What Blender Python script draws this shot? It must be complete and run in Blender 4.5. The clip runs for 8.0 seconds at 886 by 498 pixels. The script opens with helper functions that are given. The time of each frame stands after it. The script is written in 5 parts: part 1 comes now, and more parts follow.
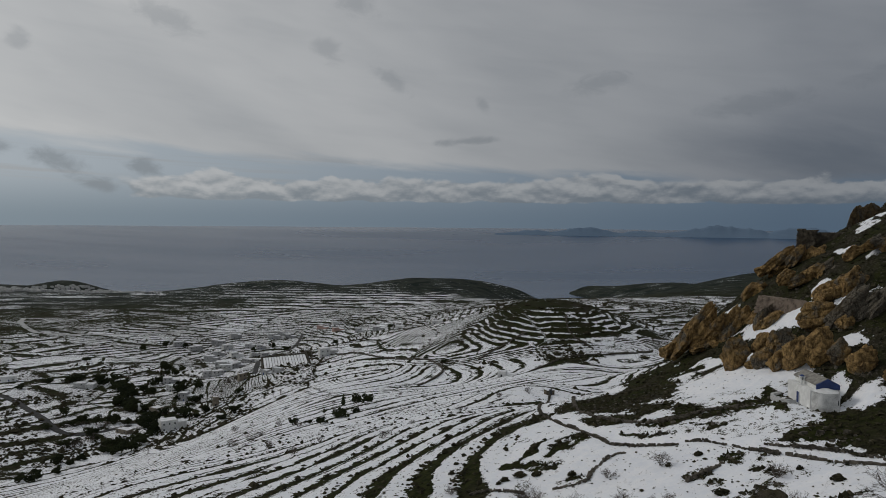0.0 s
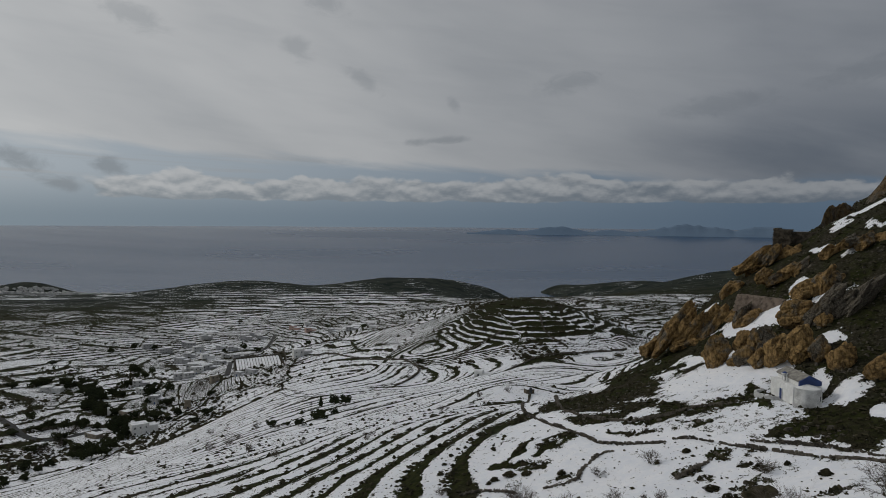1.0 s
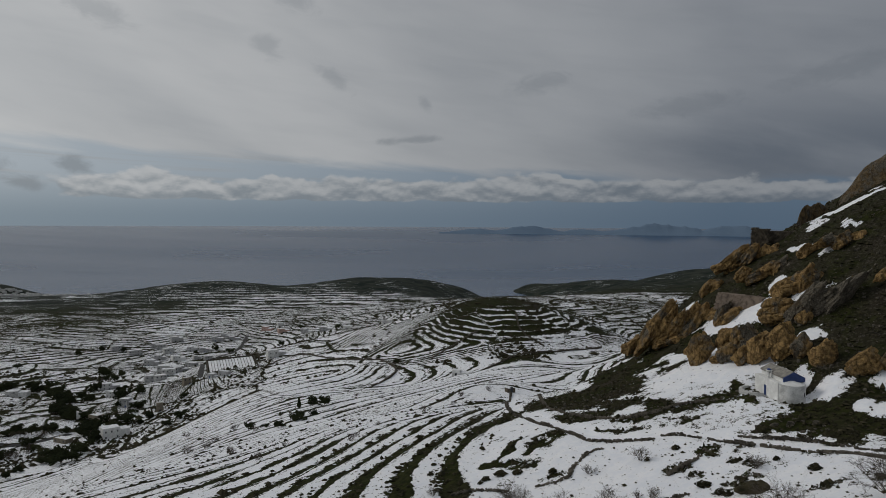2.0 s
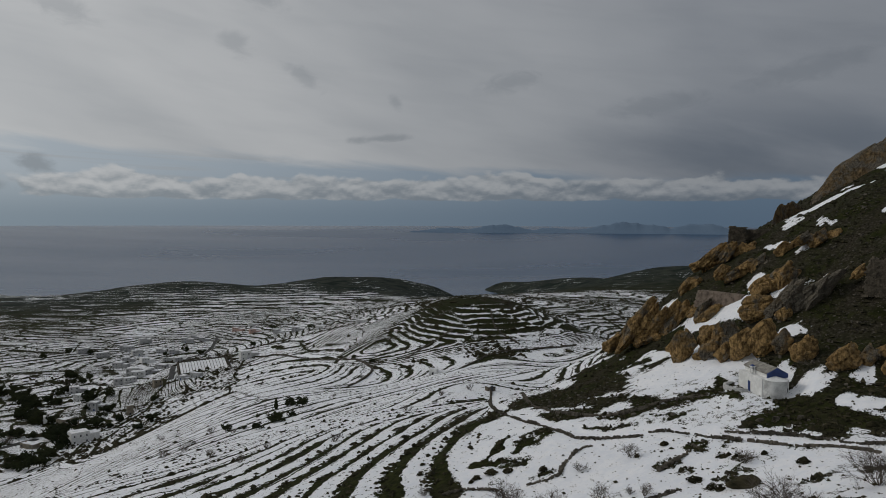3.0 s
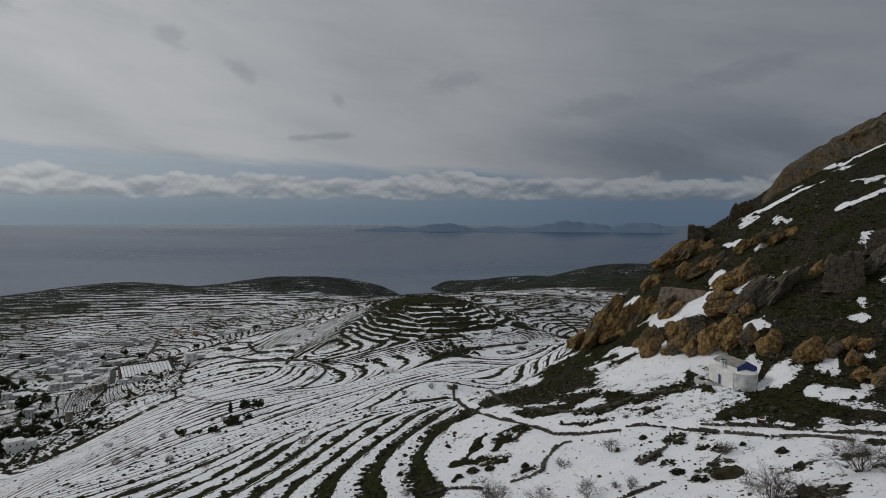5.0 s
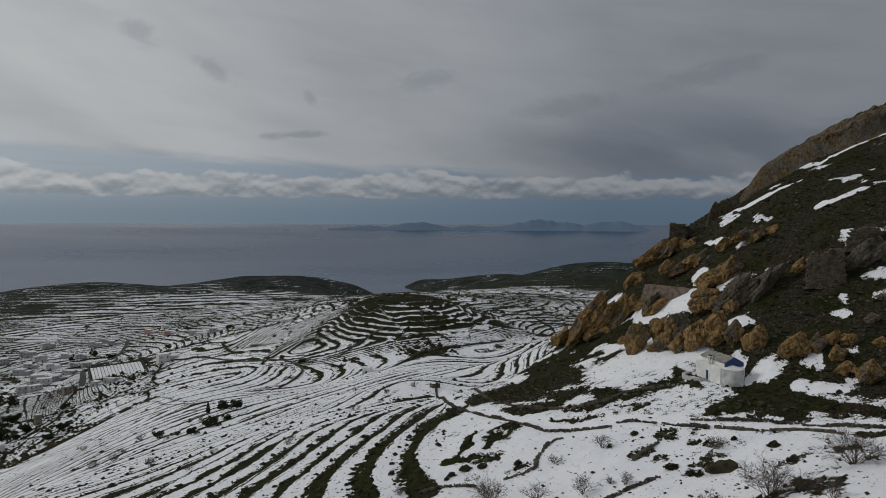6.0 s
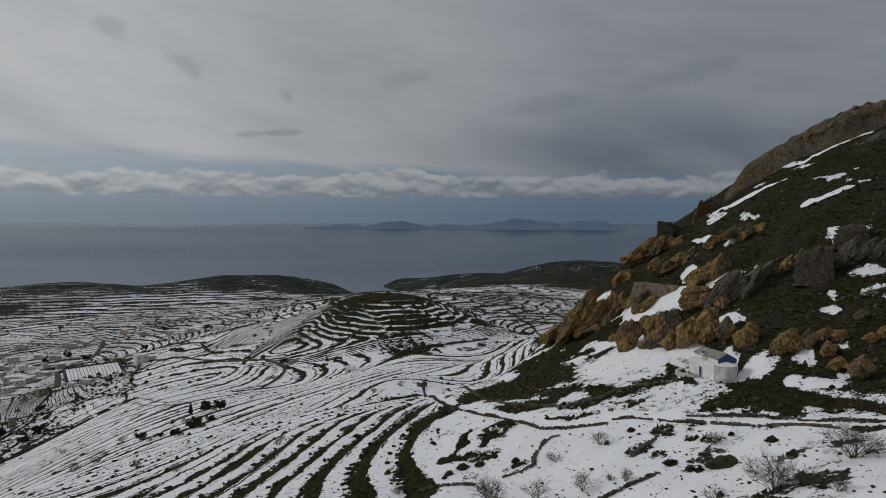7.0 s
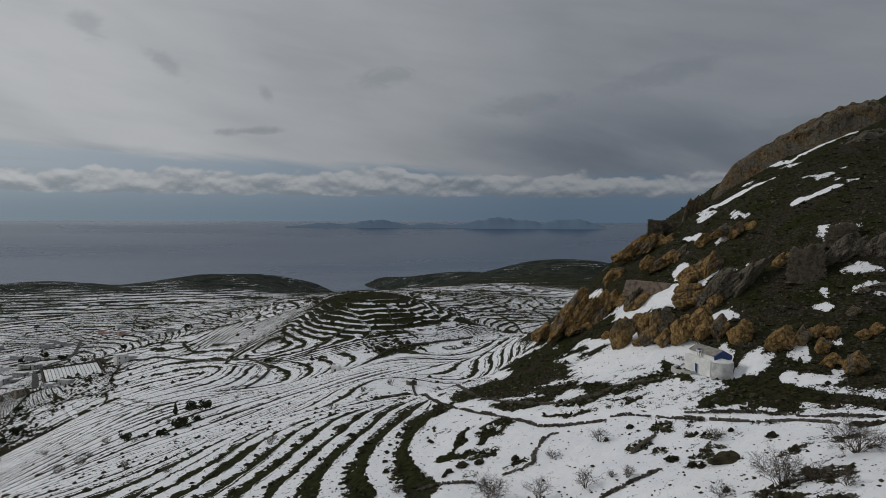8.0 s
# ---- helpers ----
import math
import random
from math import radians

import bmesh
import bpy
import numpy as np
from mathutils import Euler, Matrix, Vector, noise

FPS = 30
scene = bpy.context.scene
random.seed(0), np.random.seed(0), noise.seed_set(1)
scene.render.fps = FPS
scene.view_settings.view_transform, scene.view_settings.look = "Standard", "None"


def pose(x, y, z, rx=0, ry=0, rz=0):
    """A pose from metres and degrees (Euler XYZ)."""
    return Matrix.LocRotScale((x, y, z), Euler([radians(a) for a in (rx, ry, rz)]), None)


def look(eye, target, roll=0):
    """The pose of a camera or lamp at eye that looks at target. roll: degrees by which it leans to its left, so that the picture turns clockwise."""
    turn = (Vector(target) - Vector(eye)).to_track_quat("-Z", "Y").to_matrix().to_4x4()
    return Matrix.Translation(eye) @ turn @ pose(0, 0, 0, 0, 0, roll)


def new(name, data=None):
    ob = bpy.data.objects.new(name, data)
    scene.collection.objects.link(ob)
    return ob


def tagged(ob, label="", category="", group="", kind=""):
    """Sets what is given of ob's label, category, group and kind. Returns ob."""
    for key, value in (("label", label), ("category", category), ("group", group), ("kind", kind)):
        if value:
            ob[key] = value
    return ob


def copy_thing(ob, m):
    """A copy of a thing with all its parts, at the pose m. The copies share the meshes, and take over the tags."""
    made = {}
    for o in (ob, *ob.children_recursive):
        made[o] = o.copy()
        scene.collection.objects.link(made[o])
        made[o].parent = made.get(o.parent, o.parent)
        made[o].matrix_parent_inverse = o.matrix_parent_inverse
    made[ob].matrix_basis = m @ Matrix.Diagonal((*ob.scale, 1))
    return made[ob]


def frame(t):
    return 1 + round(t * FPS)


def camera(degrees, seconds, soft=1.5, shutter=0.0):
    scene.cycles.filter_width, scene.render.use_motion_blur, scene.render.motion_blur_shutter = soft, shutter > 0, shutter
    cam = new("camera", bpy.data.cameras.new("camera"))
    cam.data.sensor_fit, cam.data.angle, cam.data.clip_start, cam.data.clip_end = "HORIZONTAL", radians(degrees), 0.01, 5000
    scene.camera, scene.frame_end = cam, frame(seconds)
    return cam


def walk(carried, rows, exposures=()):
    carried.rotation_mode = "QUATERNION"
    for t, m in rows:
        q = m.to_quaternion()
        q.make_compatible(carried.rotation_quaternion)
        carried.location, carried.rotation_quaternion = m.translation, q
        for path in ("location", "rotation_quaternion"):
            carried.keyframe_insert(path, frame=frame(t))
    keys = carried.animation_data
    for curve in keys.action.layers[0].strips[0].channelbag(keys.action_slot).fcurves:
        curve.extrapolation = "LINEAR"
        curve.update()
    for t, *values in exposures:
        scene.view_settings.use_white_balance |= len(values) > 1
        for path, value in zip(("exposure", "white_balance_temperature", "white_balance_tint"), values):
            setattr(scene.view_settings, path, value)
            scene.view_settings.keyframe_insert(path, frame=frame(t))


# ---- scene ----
cam = camera(65.4, 8.0, soft=0.65)
PATH = [
    (0, (0.023, 0.174, 249.698), (0.023, 2.173, 249.618), 0.5),
    (0.5, (-1.306, 0.351, 249.8), (-1.266, 2.349, 249.719), 0.4),
    (1, (-2.796, 0.4, 249.873), (-2.713, 2.396, 249.792), 0.4),
    (1.5, (-4.267, 0.484, 249.909), (-4.144, 2.478, 249.828), 0.4),
    (3, (-8.749, 1.036, 250.062), (-8.501, 3.019, 249.977), 0.2),
    (3.5, (-10.151, 1.306, 250.141), (-9.863, 3.284, 250.055), 0.2),
    (4, (-11.642, 1.608, 250.137), (-11.314, 3.579, 250.05), 0.2),
    (4.5, (-13.083, 1.935, 250.106), (-12.715, 3.898, 250.019), 0.2),
    (6, (-17.491, 3.283, 249.847), (-17.007, 5.221, 249.756), 0.2),
    (6.5, (-18.908, 3.803, 249.783), (-18.389, 5.732, 249.691), 0.2),
    (7, (-20.347, 4.465, 249.655), (-19.801, 6.387, 249.561), 0.2),
    (7.5, (-21.707, 5.088, 249.493), (-21.137, 7.003, 249.398), 0.2),
    (8, (-23.098, 5.775, 249.39), (-22.498, 7.681, 249.293), 0.3),
]
walk(cam, [(t, look(eye, target, roll)) for t, eye, target, roll in PATH],
     [(0, -0.03), (1.5, -0.01), (4.5, 0.05), (8, 0.10)])

# ---- light ----
SUN_ELEV, SUN_AZ = 34.0, -62.0          # degrees; azimuth from straight ahead, minus is towards the village side

sun_data = bpy.data.lights.new("sun", "SUN")
sun_data.energy, sun_data.angle, sun_data.color = 0.84, radians(10), (1.0, 0.95, 0.88)
sun = new("sun", sun_data)
_e, _a = radians(SUN_ELEV), radians(SUN_AZ)
sun.matrix_world = look((0, 0, 900), (-900 * math.sin(_a), -900 * math.cos(_a), 900 - 900 * math.tan(_e)))


class Graph:
    """Short-hand for wiring shader nodes."""

    def __init__(self, tree):
        self.tree = tree
        tree.nodes.clear()

    def node(self, kind):
        return self.tree.nodes.new(kind)

    def feed(self, socket, value):
        if isinstance(value, bpy.types.NodeSocket):
            self.tree.links.new(value, socket)
        elif value is not None:
            socket.default_value = value

    def math(self, op, a, b=None, c=None, clamp=False):
        n = self.node("ShaderNodeMath")
        n.operation, n.use_clamp = op, clamp
        for i, v in enumerate((a, b, c)):
            if v is not None:
                self.feed(n.inputs[i], v)
        return n.outputs[0]

    def ramp(self, value, lo, hi, smooth=True):
        n = self.node("ShaderNodeMapRange")
        n.interpolation_type, n.clamp = "SMOOTHSTEP" if smooth else "LINEAR", True
        self.feed(n.inputs[0], value)
        self.feed(n.inputs[1], lo)
        self.feed(n.inputs[2], hi)
        return n.outputs[0]

    def noise(self, vector, scale, detail=4.0, rough=0.55, distort=0.0):
        n = self.node("ShaderNodeTexNoise")
        self.feed(n.inputs["Vector"], vector)
        n.inputs["Scale"].default_value, n.inputs["Detail"].default_value = scale, detail
        n.inputs["Roughness"].default_value, n.inputs["Distortion"].default_value = rough, distort
        return n.outputs[0]

    def cells(self, vector, scale, feature="F1"):
        n = self.node("ShaderNodeTexVoronoi")
        n.feature = feature
        self.feed(n.inputs["Vector"], vector)
        n.inputs["Scale"].default_value = scale
        return n

    def mix(self, fac, a, b):
        n = self.node("ShaderNodeMix")
        n.data_type = "RGBA"
        self.feed(n.inputs[0], fac)
        for s, v in ((n.inputs[6], a), (n.inputs[7], b)):
            self.feed(s, v if isinstance(v, bpy.types.NodeSocket) else (*v, 1.0))
        return n.outputs[2]

    def attr(self, name):
        n = self.node("ShaderNodeAttribute")
        n.attribute_name = name
        return n.outputs["Fac"]

    def mapped(self, vector, scale=(1, 1, 1), turn=(0, 0, 0)):
        n = self.node("ShaderNodeMapping")
        self.feed(n.inputs[0], vector)
        n.inputs["Scale"].default_value = scale
        n.inputs["Rotation"].default_value = [radians(v) for v in turn]
        return n.outputs[0]


SCUD = [  # small dark clouds below the layer: bearing, elevation, half-lengths (degrees), tilt
    (-21.8, 15.0, 2.6, 0.9, -22), (-9.6, 13.6, 1.5, 0.8, -28), (-4.2, 11.3, 1.8, 0.6, -30), (3.2, 9.6, 0.7, 0.45, -40), (-7.4, 17.2, 1.7, 0.9, -15), (-29.2, 4.2, 1.9, 0.65, -16),
    (-23.3, 3.9, 1.5, 0.65, -12), (-26.5, 2.6, 1.8, 0.5, -14), (2.0, 6.6, 2.6, 0.3, 4), (-32.5, 5.0, 1.0, 0.5, 0), (-31.5, 12.4, 0.9, 0.7, 0), (12.5, 11.0, 2.4, 0.8, 8), (24.0, 9.0, 4.0, 0.8, 6), (35.0, 11.0, 4.5, 0.9, 10), (44.0, 6.5, 4.0, 0.8, 8),
]


def make_sky():
    world = bpy.data.worlds.new("sky")
    scene.world = world
    world.use_nodes = True
    g = Graph(world.node_tree)
    sky = g.node("ShaderNodeTexSky")
    sky.sky_type, sky.sun_disc = "NISHITA", False
    sky.sun_elevation, sky.sun_rotation = radians(SUN_ELEV), radians(SUN_AZ)
    way = g.node("ShaderNodeTexCoord").outputs["Generated"]
    split = g.node("ShaderNodeSeparateXYZ")
    g.feed(split.inputs[0], way)
    x, y, z = split.outputs
    bearing = g.math("MULTIPLY", g.math("ARCTAN2", x, y), 57.2958)
    height = g.math("MULTIPLY", g.math("ARCSINE", z), 57.2958)

    def over(su, sv, turn=0.0):
        """Places on the dome in degrees, stretched and turned."""
        c, k = math.cos(radians(turn)), math.sin(radians(turn))
        n = g.node("ShaderNodeCombineXYZ")
        g.feed(n.inputs[0], g.math("ADD", g.math("MULTIPLY", bearing, c * su), g.math("MULTIPLY", height, k * su)))
        g.feed(n.inputs[1], g.math("ADD", g.math("MULTIPLY", bearing, -k * sv), g.math("MULTIPLY", height, c * sv)))
        return n.outputs[0]

    side = g.ramp(bearing, -34.0, 27.0, False)
    # the high layer: broad bright and dull areas, with streaks drawn across it
    broad = g.noise(over(0.035, 0.11, -14), 1.0, 4, 0.5, 0.2)
    streak = g.noise(over(0.05, 0.19, -15), 1.0, 5, 0.5, 0.3)
    veil = g.noise(over(0.10, 0.62, -7), 1.0, 5, 0.52, 0.3)
    dull = g.math("ADD", g.math("MULTIPLY", g.ramp(broad, 0.34, 0.68), 0.50), g.math("MULTIPLY", g.ramp(streak, 0.36, 0.80), 0.30))
    dull = g.math("ADD", dull, g.math("MULTIPLY", g.ramp(veil, 0.42, 0.78), 0.18), clamp=True)
    cloud = g.mix(dull, g.mix(side, (5.6, 5.46, 5.3), (2.35, 2.42, 2.58)), g.mix(side, (3.9, 3.92, 3.95), (1.55, 1.65, 1.84)))
    # a heavier bank low down on the hill's side
    heavy = g.math("MULTIPLY", g.ramp(bearing, 8.0, 30.0), g.math("SUBTRACT", 1.0, g.ramp(height, 5.0, 11.5)))
    heavy = g.math("MULTIPLY", heavy, g.math("ADD", 0.45, g.math("MULTIPLY", g.ramp(streak, 0.36, 0.66), 0.5)))
    cloud = g.mix(heavy, cloud, (0.98, 1.12, 1.36))
    cloud = g.mix(g.ramp(height, 21.0, 50.0), cloud, (3.3, 3.38, 3.55))
    # haze and the clear strip under the layer
    haze = g.mix(side, (2.1, 2.55, 2.9), (0.80, 1.16, 1.62))
    strip = g.mix(side, (3.8, 4.1, 4.35), (0.98, 1.38, 1.88))
    low = g.mix(g.ramp(height, -0.2, 4.2), haze, strip)
    # thin grey bars of stratus across the clear strip
    bars = g.noise(over(0.05, 1.5, -2), 1.0, 5, 0.55, 0.25)
    bars = g.math("MULTIPLY", g.ramp(bars, 0.50, 0.66), g.ramp(height, 2.2, 3.4))
    low = g.mix(g.math("MULTIPLY", bars, 0.75), low, g.mix(side, (3.5, 3.55, 3.6), (1.5, 1.65, 1.85)))
    base_line = g.math("SUBTRACT", 4.2, g.math("MULTIPLY", bearing, 0.045))
    base_line = g.math("ADD", base_line, g.math("MULTIPLY", g.math("SUBTRACT", veil, 0.5), 2.4))
    mixed = g.mix(g.ramp(g.math("SUBTRACT", height, base_line), -0.35, 0.75), low, cloud)
    # the bank of cumulus along the horizon: rounded lit tops over a level grey base
    lift = g.node("ShaderNodeCombineXYZ")
    lift.inputs[1].default_value = 0.26

    def lumpy(raised):
        way_up = over(0.36, 0.74)
        if raised:
            n = g.node("ShaderNodeVectorMath")
            g.feed(n.inputs[0], way_up)
            g.feed(n.inputs[1], lift.outputs[0])
            way_up = n.outputs[0]
        return g.noise(way_up, 1.0, 6, 0.5, 0.15)

    lumps = lumpy(False)
    swell = g.noise(over(0.13, 0.0), 1.0, 3, 0.5)
    top = g.math("ADD", 2.7, g.math("MULTIPLY", g.ramp(swell, 0.3, 0.7), 1.2))
    within = g.math("MULTIPLY", g.ramp(height, 1.25, 2.0), g.math("SUBTRACT", 1.0, g.ramp(g.math("SUBTRACT", height, top), -1.0, 0.9)))
    within = g.math("MULTIPLY", within, g.ramp(bearing, -30.0, -18.0))
    puff = g.ramp(g.math("ADD", lumps, g.math("MULTIPLY", within, 0.50)), 0.62, 0.76)
    relief = g.math("MULTIPLY", g.math("SUBTRACT", lumps, lumpy(True)), 2.6)
    lit = g.ramp(g.math("ADD", relief, g.math("MULTIPLY", g.math("SUBTRACT", height, 2.3), 0.30)), -0.45, 0.55)
    puffs = g.mix(lit, g.mix(side, (2.5, 2.72, 2.9), (1.08, 1.25, 1.48)), g.mix(side, (5.0, 4.92, 4.85), (2.5, 2.55, 2.65)))
    mixed = g.mix(g.math("MULTIPLY", g.math("MULTIPLY", puff, g.ramp(within, 0.05, 0.45)), 0.9), mixed, puffs)
    # scud
    rag = g.math("MULTIPLY", g.math("SUBTRACT", g.noise(over(0.5, 0.9), 1.0, 6, 0.62, 0.6), 0.5), 2.2)
    total = None
    for bx, by, ru, rv, tilt in SCUD:
        c, k = math.cos(radians(tilt)), math.sin(radians(tilt))
        du, dv = g.math("SUBTRACT", bearing, bx), g.math("SUBTRACT", height, by)
        u = g.math("DIVIDE", g.math("ADD", g.math("MULTIPLY", du, c), g.math("MULTIPLY", dv, k)), ru)
        v = g.math("DIVIDE", g.math("SUBTRACT", g.math("MULTIPLY", dv, c), g.math("MULTIPLY", du, k)), rv)
        far = g.math("SQRT", g.math("ADD", g.math("MULTIPLY", u, u), g.math("MULTIPLY", v, v)))
        one = g.math("SUBTRACT", 1.0, g.ramp(g.math("ADD", far, rag), 0.25, 1.35))
        total = one if total is None else g.math("MAXIMUM", total, one)
    mixed = g.mix(g.math("MULTIPLY", total, g.math("SUBTRACT", 0.62, g.math("MULTIPLY", g.ramp(height, 4.0, 9.0), 0.30))), mixed, g.mix(side, (2.0, 2.15, 2.3), (1.15, 1.28, 1.45)))
    cool = g.node("ShaderNodeMix")
    cool.data_type, cool.blend_type = "RGBA", "MULTIPLY"
    g.feed(cool.inputs[0], 1.0)
    g.feed(cool.inputs[6], mixed)
    g.feed(cool.inputs[7], (0.965, 1.0, 1.03, 1.0))
    total = g.mix(0.985, sky.outputs[0], cool.outputs[2])
    back = g.node("ShaderNodeBackground")
    g.feed(back.inputs[0], total)
    back.inputs[1].default_value = 0.1
    g.feed(g.node("ShaderNodeOutputWorld").inputs[0], back.outputs[0])


make_sky()

# ---- materials ----


def material(name):
    mat = bpy.data.materials.new(name)
    mat.use_nodes = True
    g = Graph(mat.node_tree)
    shader = g.node("ShaderNodeBsdfPrincipled")
    g.feed(g.node("ShaderNodeOutputMaterial").inputs[0], shader.outputs[0])
    place = g.node("ShaderNodeNewGeometry").outputs["Position"]
    return mat, g, shader, place


def bumped(g, shader, height, strength, distance):
    n = g.node("ShaderNodeBump")
    n.inputs["Strength"].default_value, n.inputs["Distance"].default_value = strength, distance
    g.feed(n.inputs["Height"], height)
    g.feed(shader.inputs["Normal"], n.outputs[0])


def plain(name, low, high, scale, rough=0.8, bump=0.3, depth=0.05, metal=0.0, spread=(0.35, 0.65)):
    """A rough surface between two colours, mottled at two sizes, a little different on every thing."""
    mat, g, shader, place = material(name)
    luck = g.node("ShaderNodeObjectInfo").outputs["Random"]
    big = g.noise(place, scale, 5)
    small = g.noise(place, scale * 9, 4)
    tone = g.math("ADD", g.math("MULTIPLY", big, 0.7), g.math("MULTIPLY", small, 0.3))
    tone = g.math("ADD", tone, g.math("MULTIPLY", g.math("SUBTRACT", luck, 0.5), 0.12))
    g.feed(shader.inputs["Base Color"], g.mix(g.ramp(tone, *spread), low, high))
    g.feed(shader.inputs["Roughness"], rough)
    shader.inputs["Metallic"].default_value = metal
    shader.inputs["Specular IOR Level"].default_value = 0.08 if rough > 0.75 else 0.4
    bumped(g, shader, g.math("ADD", big, g.math("MULTIPLY", small, 0.4)), bump, depth)
    return mat


SNOW, SNOW_BLUE = (0.86, 0.86, 0.87), (0.74, 0.76, 0.80)


def make_ground_material():
    mat, g, shader, place = material("snowy_hillside")
    phase, band, bare, rocky = g.attr("phase"), g.attr("band"), g.attr("bare"), g.attr("rocky")
    broad = g.noise(place, 0.02, 4)
    mid = g.noise(place, 0.16, 6, 0.62)
    tuft = g.noise(place, 0.85, 5, 0.65)
    fine = g.noise(place, 4.0, 4, 0.6)
    # terrace banks: the top part of every step is grass, stone and scrub, with a ragged edge
    rag = g.math("ADD", g.math("MULTIPLY", g.math("SUBTRACT", mid, 0.5), 0.55), g.math("MULTIPLY", g.math("SUBTRACT", tuft, 0.5), 0.35))
    sway = g.math("ADD", g.math("MULTIPLY", g.math("SUBTRACT", mid, 0.5), 0.42), g.math("MULTIPLY", g.math("SUBTRACT", tuft, 0.5), 0.28))
    swayed = g.math("ADD", g.math("ADD", phase, 100.0), sway)
    swell = g.noise(place, 0.035, 3)
    wide = g.math("MULTIPLY", band, g.math("ADD", 0.25, g.math("MULTIPLY", swell, 1.5)))
    edge = g.math("SUBTRACT", 1.0, g.math("MULTIPLY", wide, g.math("ADD", 1.0, g.math("MULTIPLY", rag, 2.2))))
    bank = g.ramp(g.math("SUBTRACT", g.math("FRACT", swayed), edge), -0.012, 0.012)
    # low walls and hedge lines between the wide banks
    twice = g.math("FRACT", g.math("ADD", g.math("MULTIPLY", swayed, 2.0), g.math("MULTIPLY", broad, 2.0)))
    line = g.ramp(twice, 0.81, 0.84)
    line = g.math("MULTIPLY", line, g.ramp(g.math("ADD", g.math("MULTIPLY", swell, 0.5), g.math("MULTIPLY", mid, 0.5)), 0.46, 0.54))
    line = g.math("MULTIPLY", line, g.ramp(band, 0.05, 0.15))
    bank = g.math("MAXIMUM", bank, line)
    bank = g.math("MULTIPLY", bank, g.ramp(g.math("ADD", mid, g.math("MULTIPLY", band, 0.9)), 0.46, 0.56))
    # melted patches
    clod = g.noise(place, 0.38, 4, 0.6)
    melt = g.math("ADD", g.math("ADD", g.math("MULTIPLY", mid, 0.46), g.math("MULTIPLY", clod, 0.22)), g.math("MULTIPLY", tuft, 0.34))
    melt = g.math("ADD", melt, g.math("MULTIPLY", bare, 0.5))
    patch = g.ramp(melt, 0.655, 0.678)
    # single tufts poking through the snow
    dots = g.ramp(g.math("ADD", g.math("ADD", g.math("MULTIPLY", tuft, 0.6), g.math("MULTIPLY", fine, 0.4)), g.math("ADD", g.math("MULTIPLY", broad, 0.12), g.math("MULTIPLY", g.math("ADD", bare, 0.15), 0.22))), 0.618, 0.678)
    dots = g.math("MULTIPLY", dots, g.ramp(bare, -0.36, -0.12))
    open_ground = g.math("MAXIMUM", g.math("MAXIMUM", bank, patch), dots)
    grass = g.mix(g.ramp(tuft, 0.35, 0.65), (0.010, 0.0125, 0.0035), (0.029, 0.032, 0.010))
    scrub = g.mix(g.ramp(fine, 0.35, 0.65), (0.017, 0.0145, 0.010), (0.050, 0.042, 0.029))
    soil = g.mix(g.ramp(g.math("ADD", g.math("MULTIPLY", mid, 0.5), g.math("MULTIPLY", broad, 0.5)), 0.47, 0.66), grass, scrub)
    stone_cells = g.cells(place, 1.7)
    stone = g.mix(g.ramp(stone_cells.outputs["Distance"], 0.1, 0.6), (0.085, 0.075, 0.060), (0.022, 0.019, 0.015))
    soil = g.mix(g.math("MULTIPLY", rocky, g.ramp(g.math("ADD", mid, g.math("MULTIPLY", fine, 0.4)), 0.55, 0.75)), soil, stone)
    snow = g.mix(g.ramp(g.math("ADD", g.math("MULTIPLY", tuft, 0.6), g.math("MULTIPLY", mid, 0.4)), 0.35, 0.65), SNOW_BLUE, SNOW)
    # the headlands carry low grey-green maquis
    heath = g.mix(g.ramp(g.noise(place, 0.035, 5, 0.65), 0.36, 0.64), (0.012, 0.017, 0.015), (0.040, 0.045, 0.035))
    soil = g.mix(g.attr("maquis"), soil, heath)
    g.feed(shader.inputs["Base Color"], g.mix(open_ground, snow, soil))
    g.feed(shader.inputs["Roughness"], g.math("ADD", 0.62, g.math("MULTIPLY", open_ground, 0.33)))
    g.feed(shader.inputs["Specular IOR Level"], g.math("SUBTRACT", 0.3, g.math("MULTIPLY", open_ground, 0.26)))
    bumped(g, shader, g.math("ADD", g.math("MULTIPLY", tuft, g.math("ADD", 0.35, open_ground)), g.math("MULTIPLY", fine, 0.25)), 0.55, 0.35)
    return mat


GROUND_MAT = make_ground_material()


def make_sea_material():
    mat, g, shader, place = material("sea_water")
    swell = g.noise(g.mapped(place, (1, 2.2, 1), (0, 0, 20)), 0.02, 6, 0.6)
    calm = g.noise(g.mapped(place, (0.35, 1.5, 1), (0, 0, 8)), 0.0016, 5, 0.55)
    g.feed(shader.inputs["Base Color"], g.mix(g.ramp(calm, 0.35, 0.65), (0.024, 0.060, 0.120), (0.032, 0.070, 0.132)))
    g.feed(shader.inputs["Roughness"], g.math("ADD", 0.22, g.math("MULTIPLY", g.ramp(calm, 0.3, 0.75), 0.08)))
    shader.inputs["IOR"].default_value = 1.33
    shader.inputs["Specular Tint"].default_value = (0.52, 0.75, 1.0, 1.0)
    bumped(g, shader, swell, 0.12, 4.0)
    return mat


SEA_MAT = make_sea_material()
# the pale blue base colour carries the distance haze; no haze volume is used
ISLAND_MAT = plain("haze_tinted_island", (0.125, 0.180, 0.250), (0.142, 0.200, 0.272), 0.004, 1.0, 0.0)

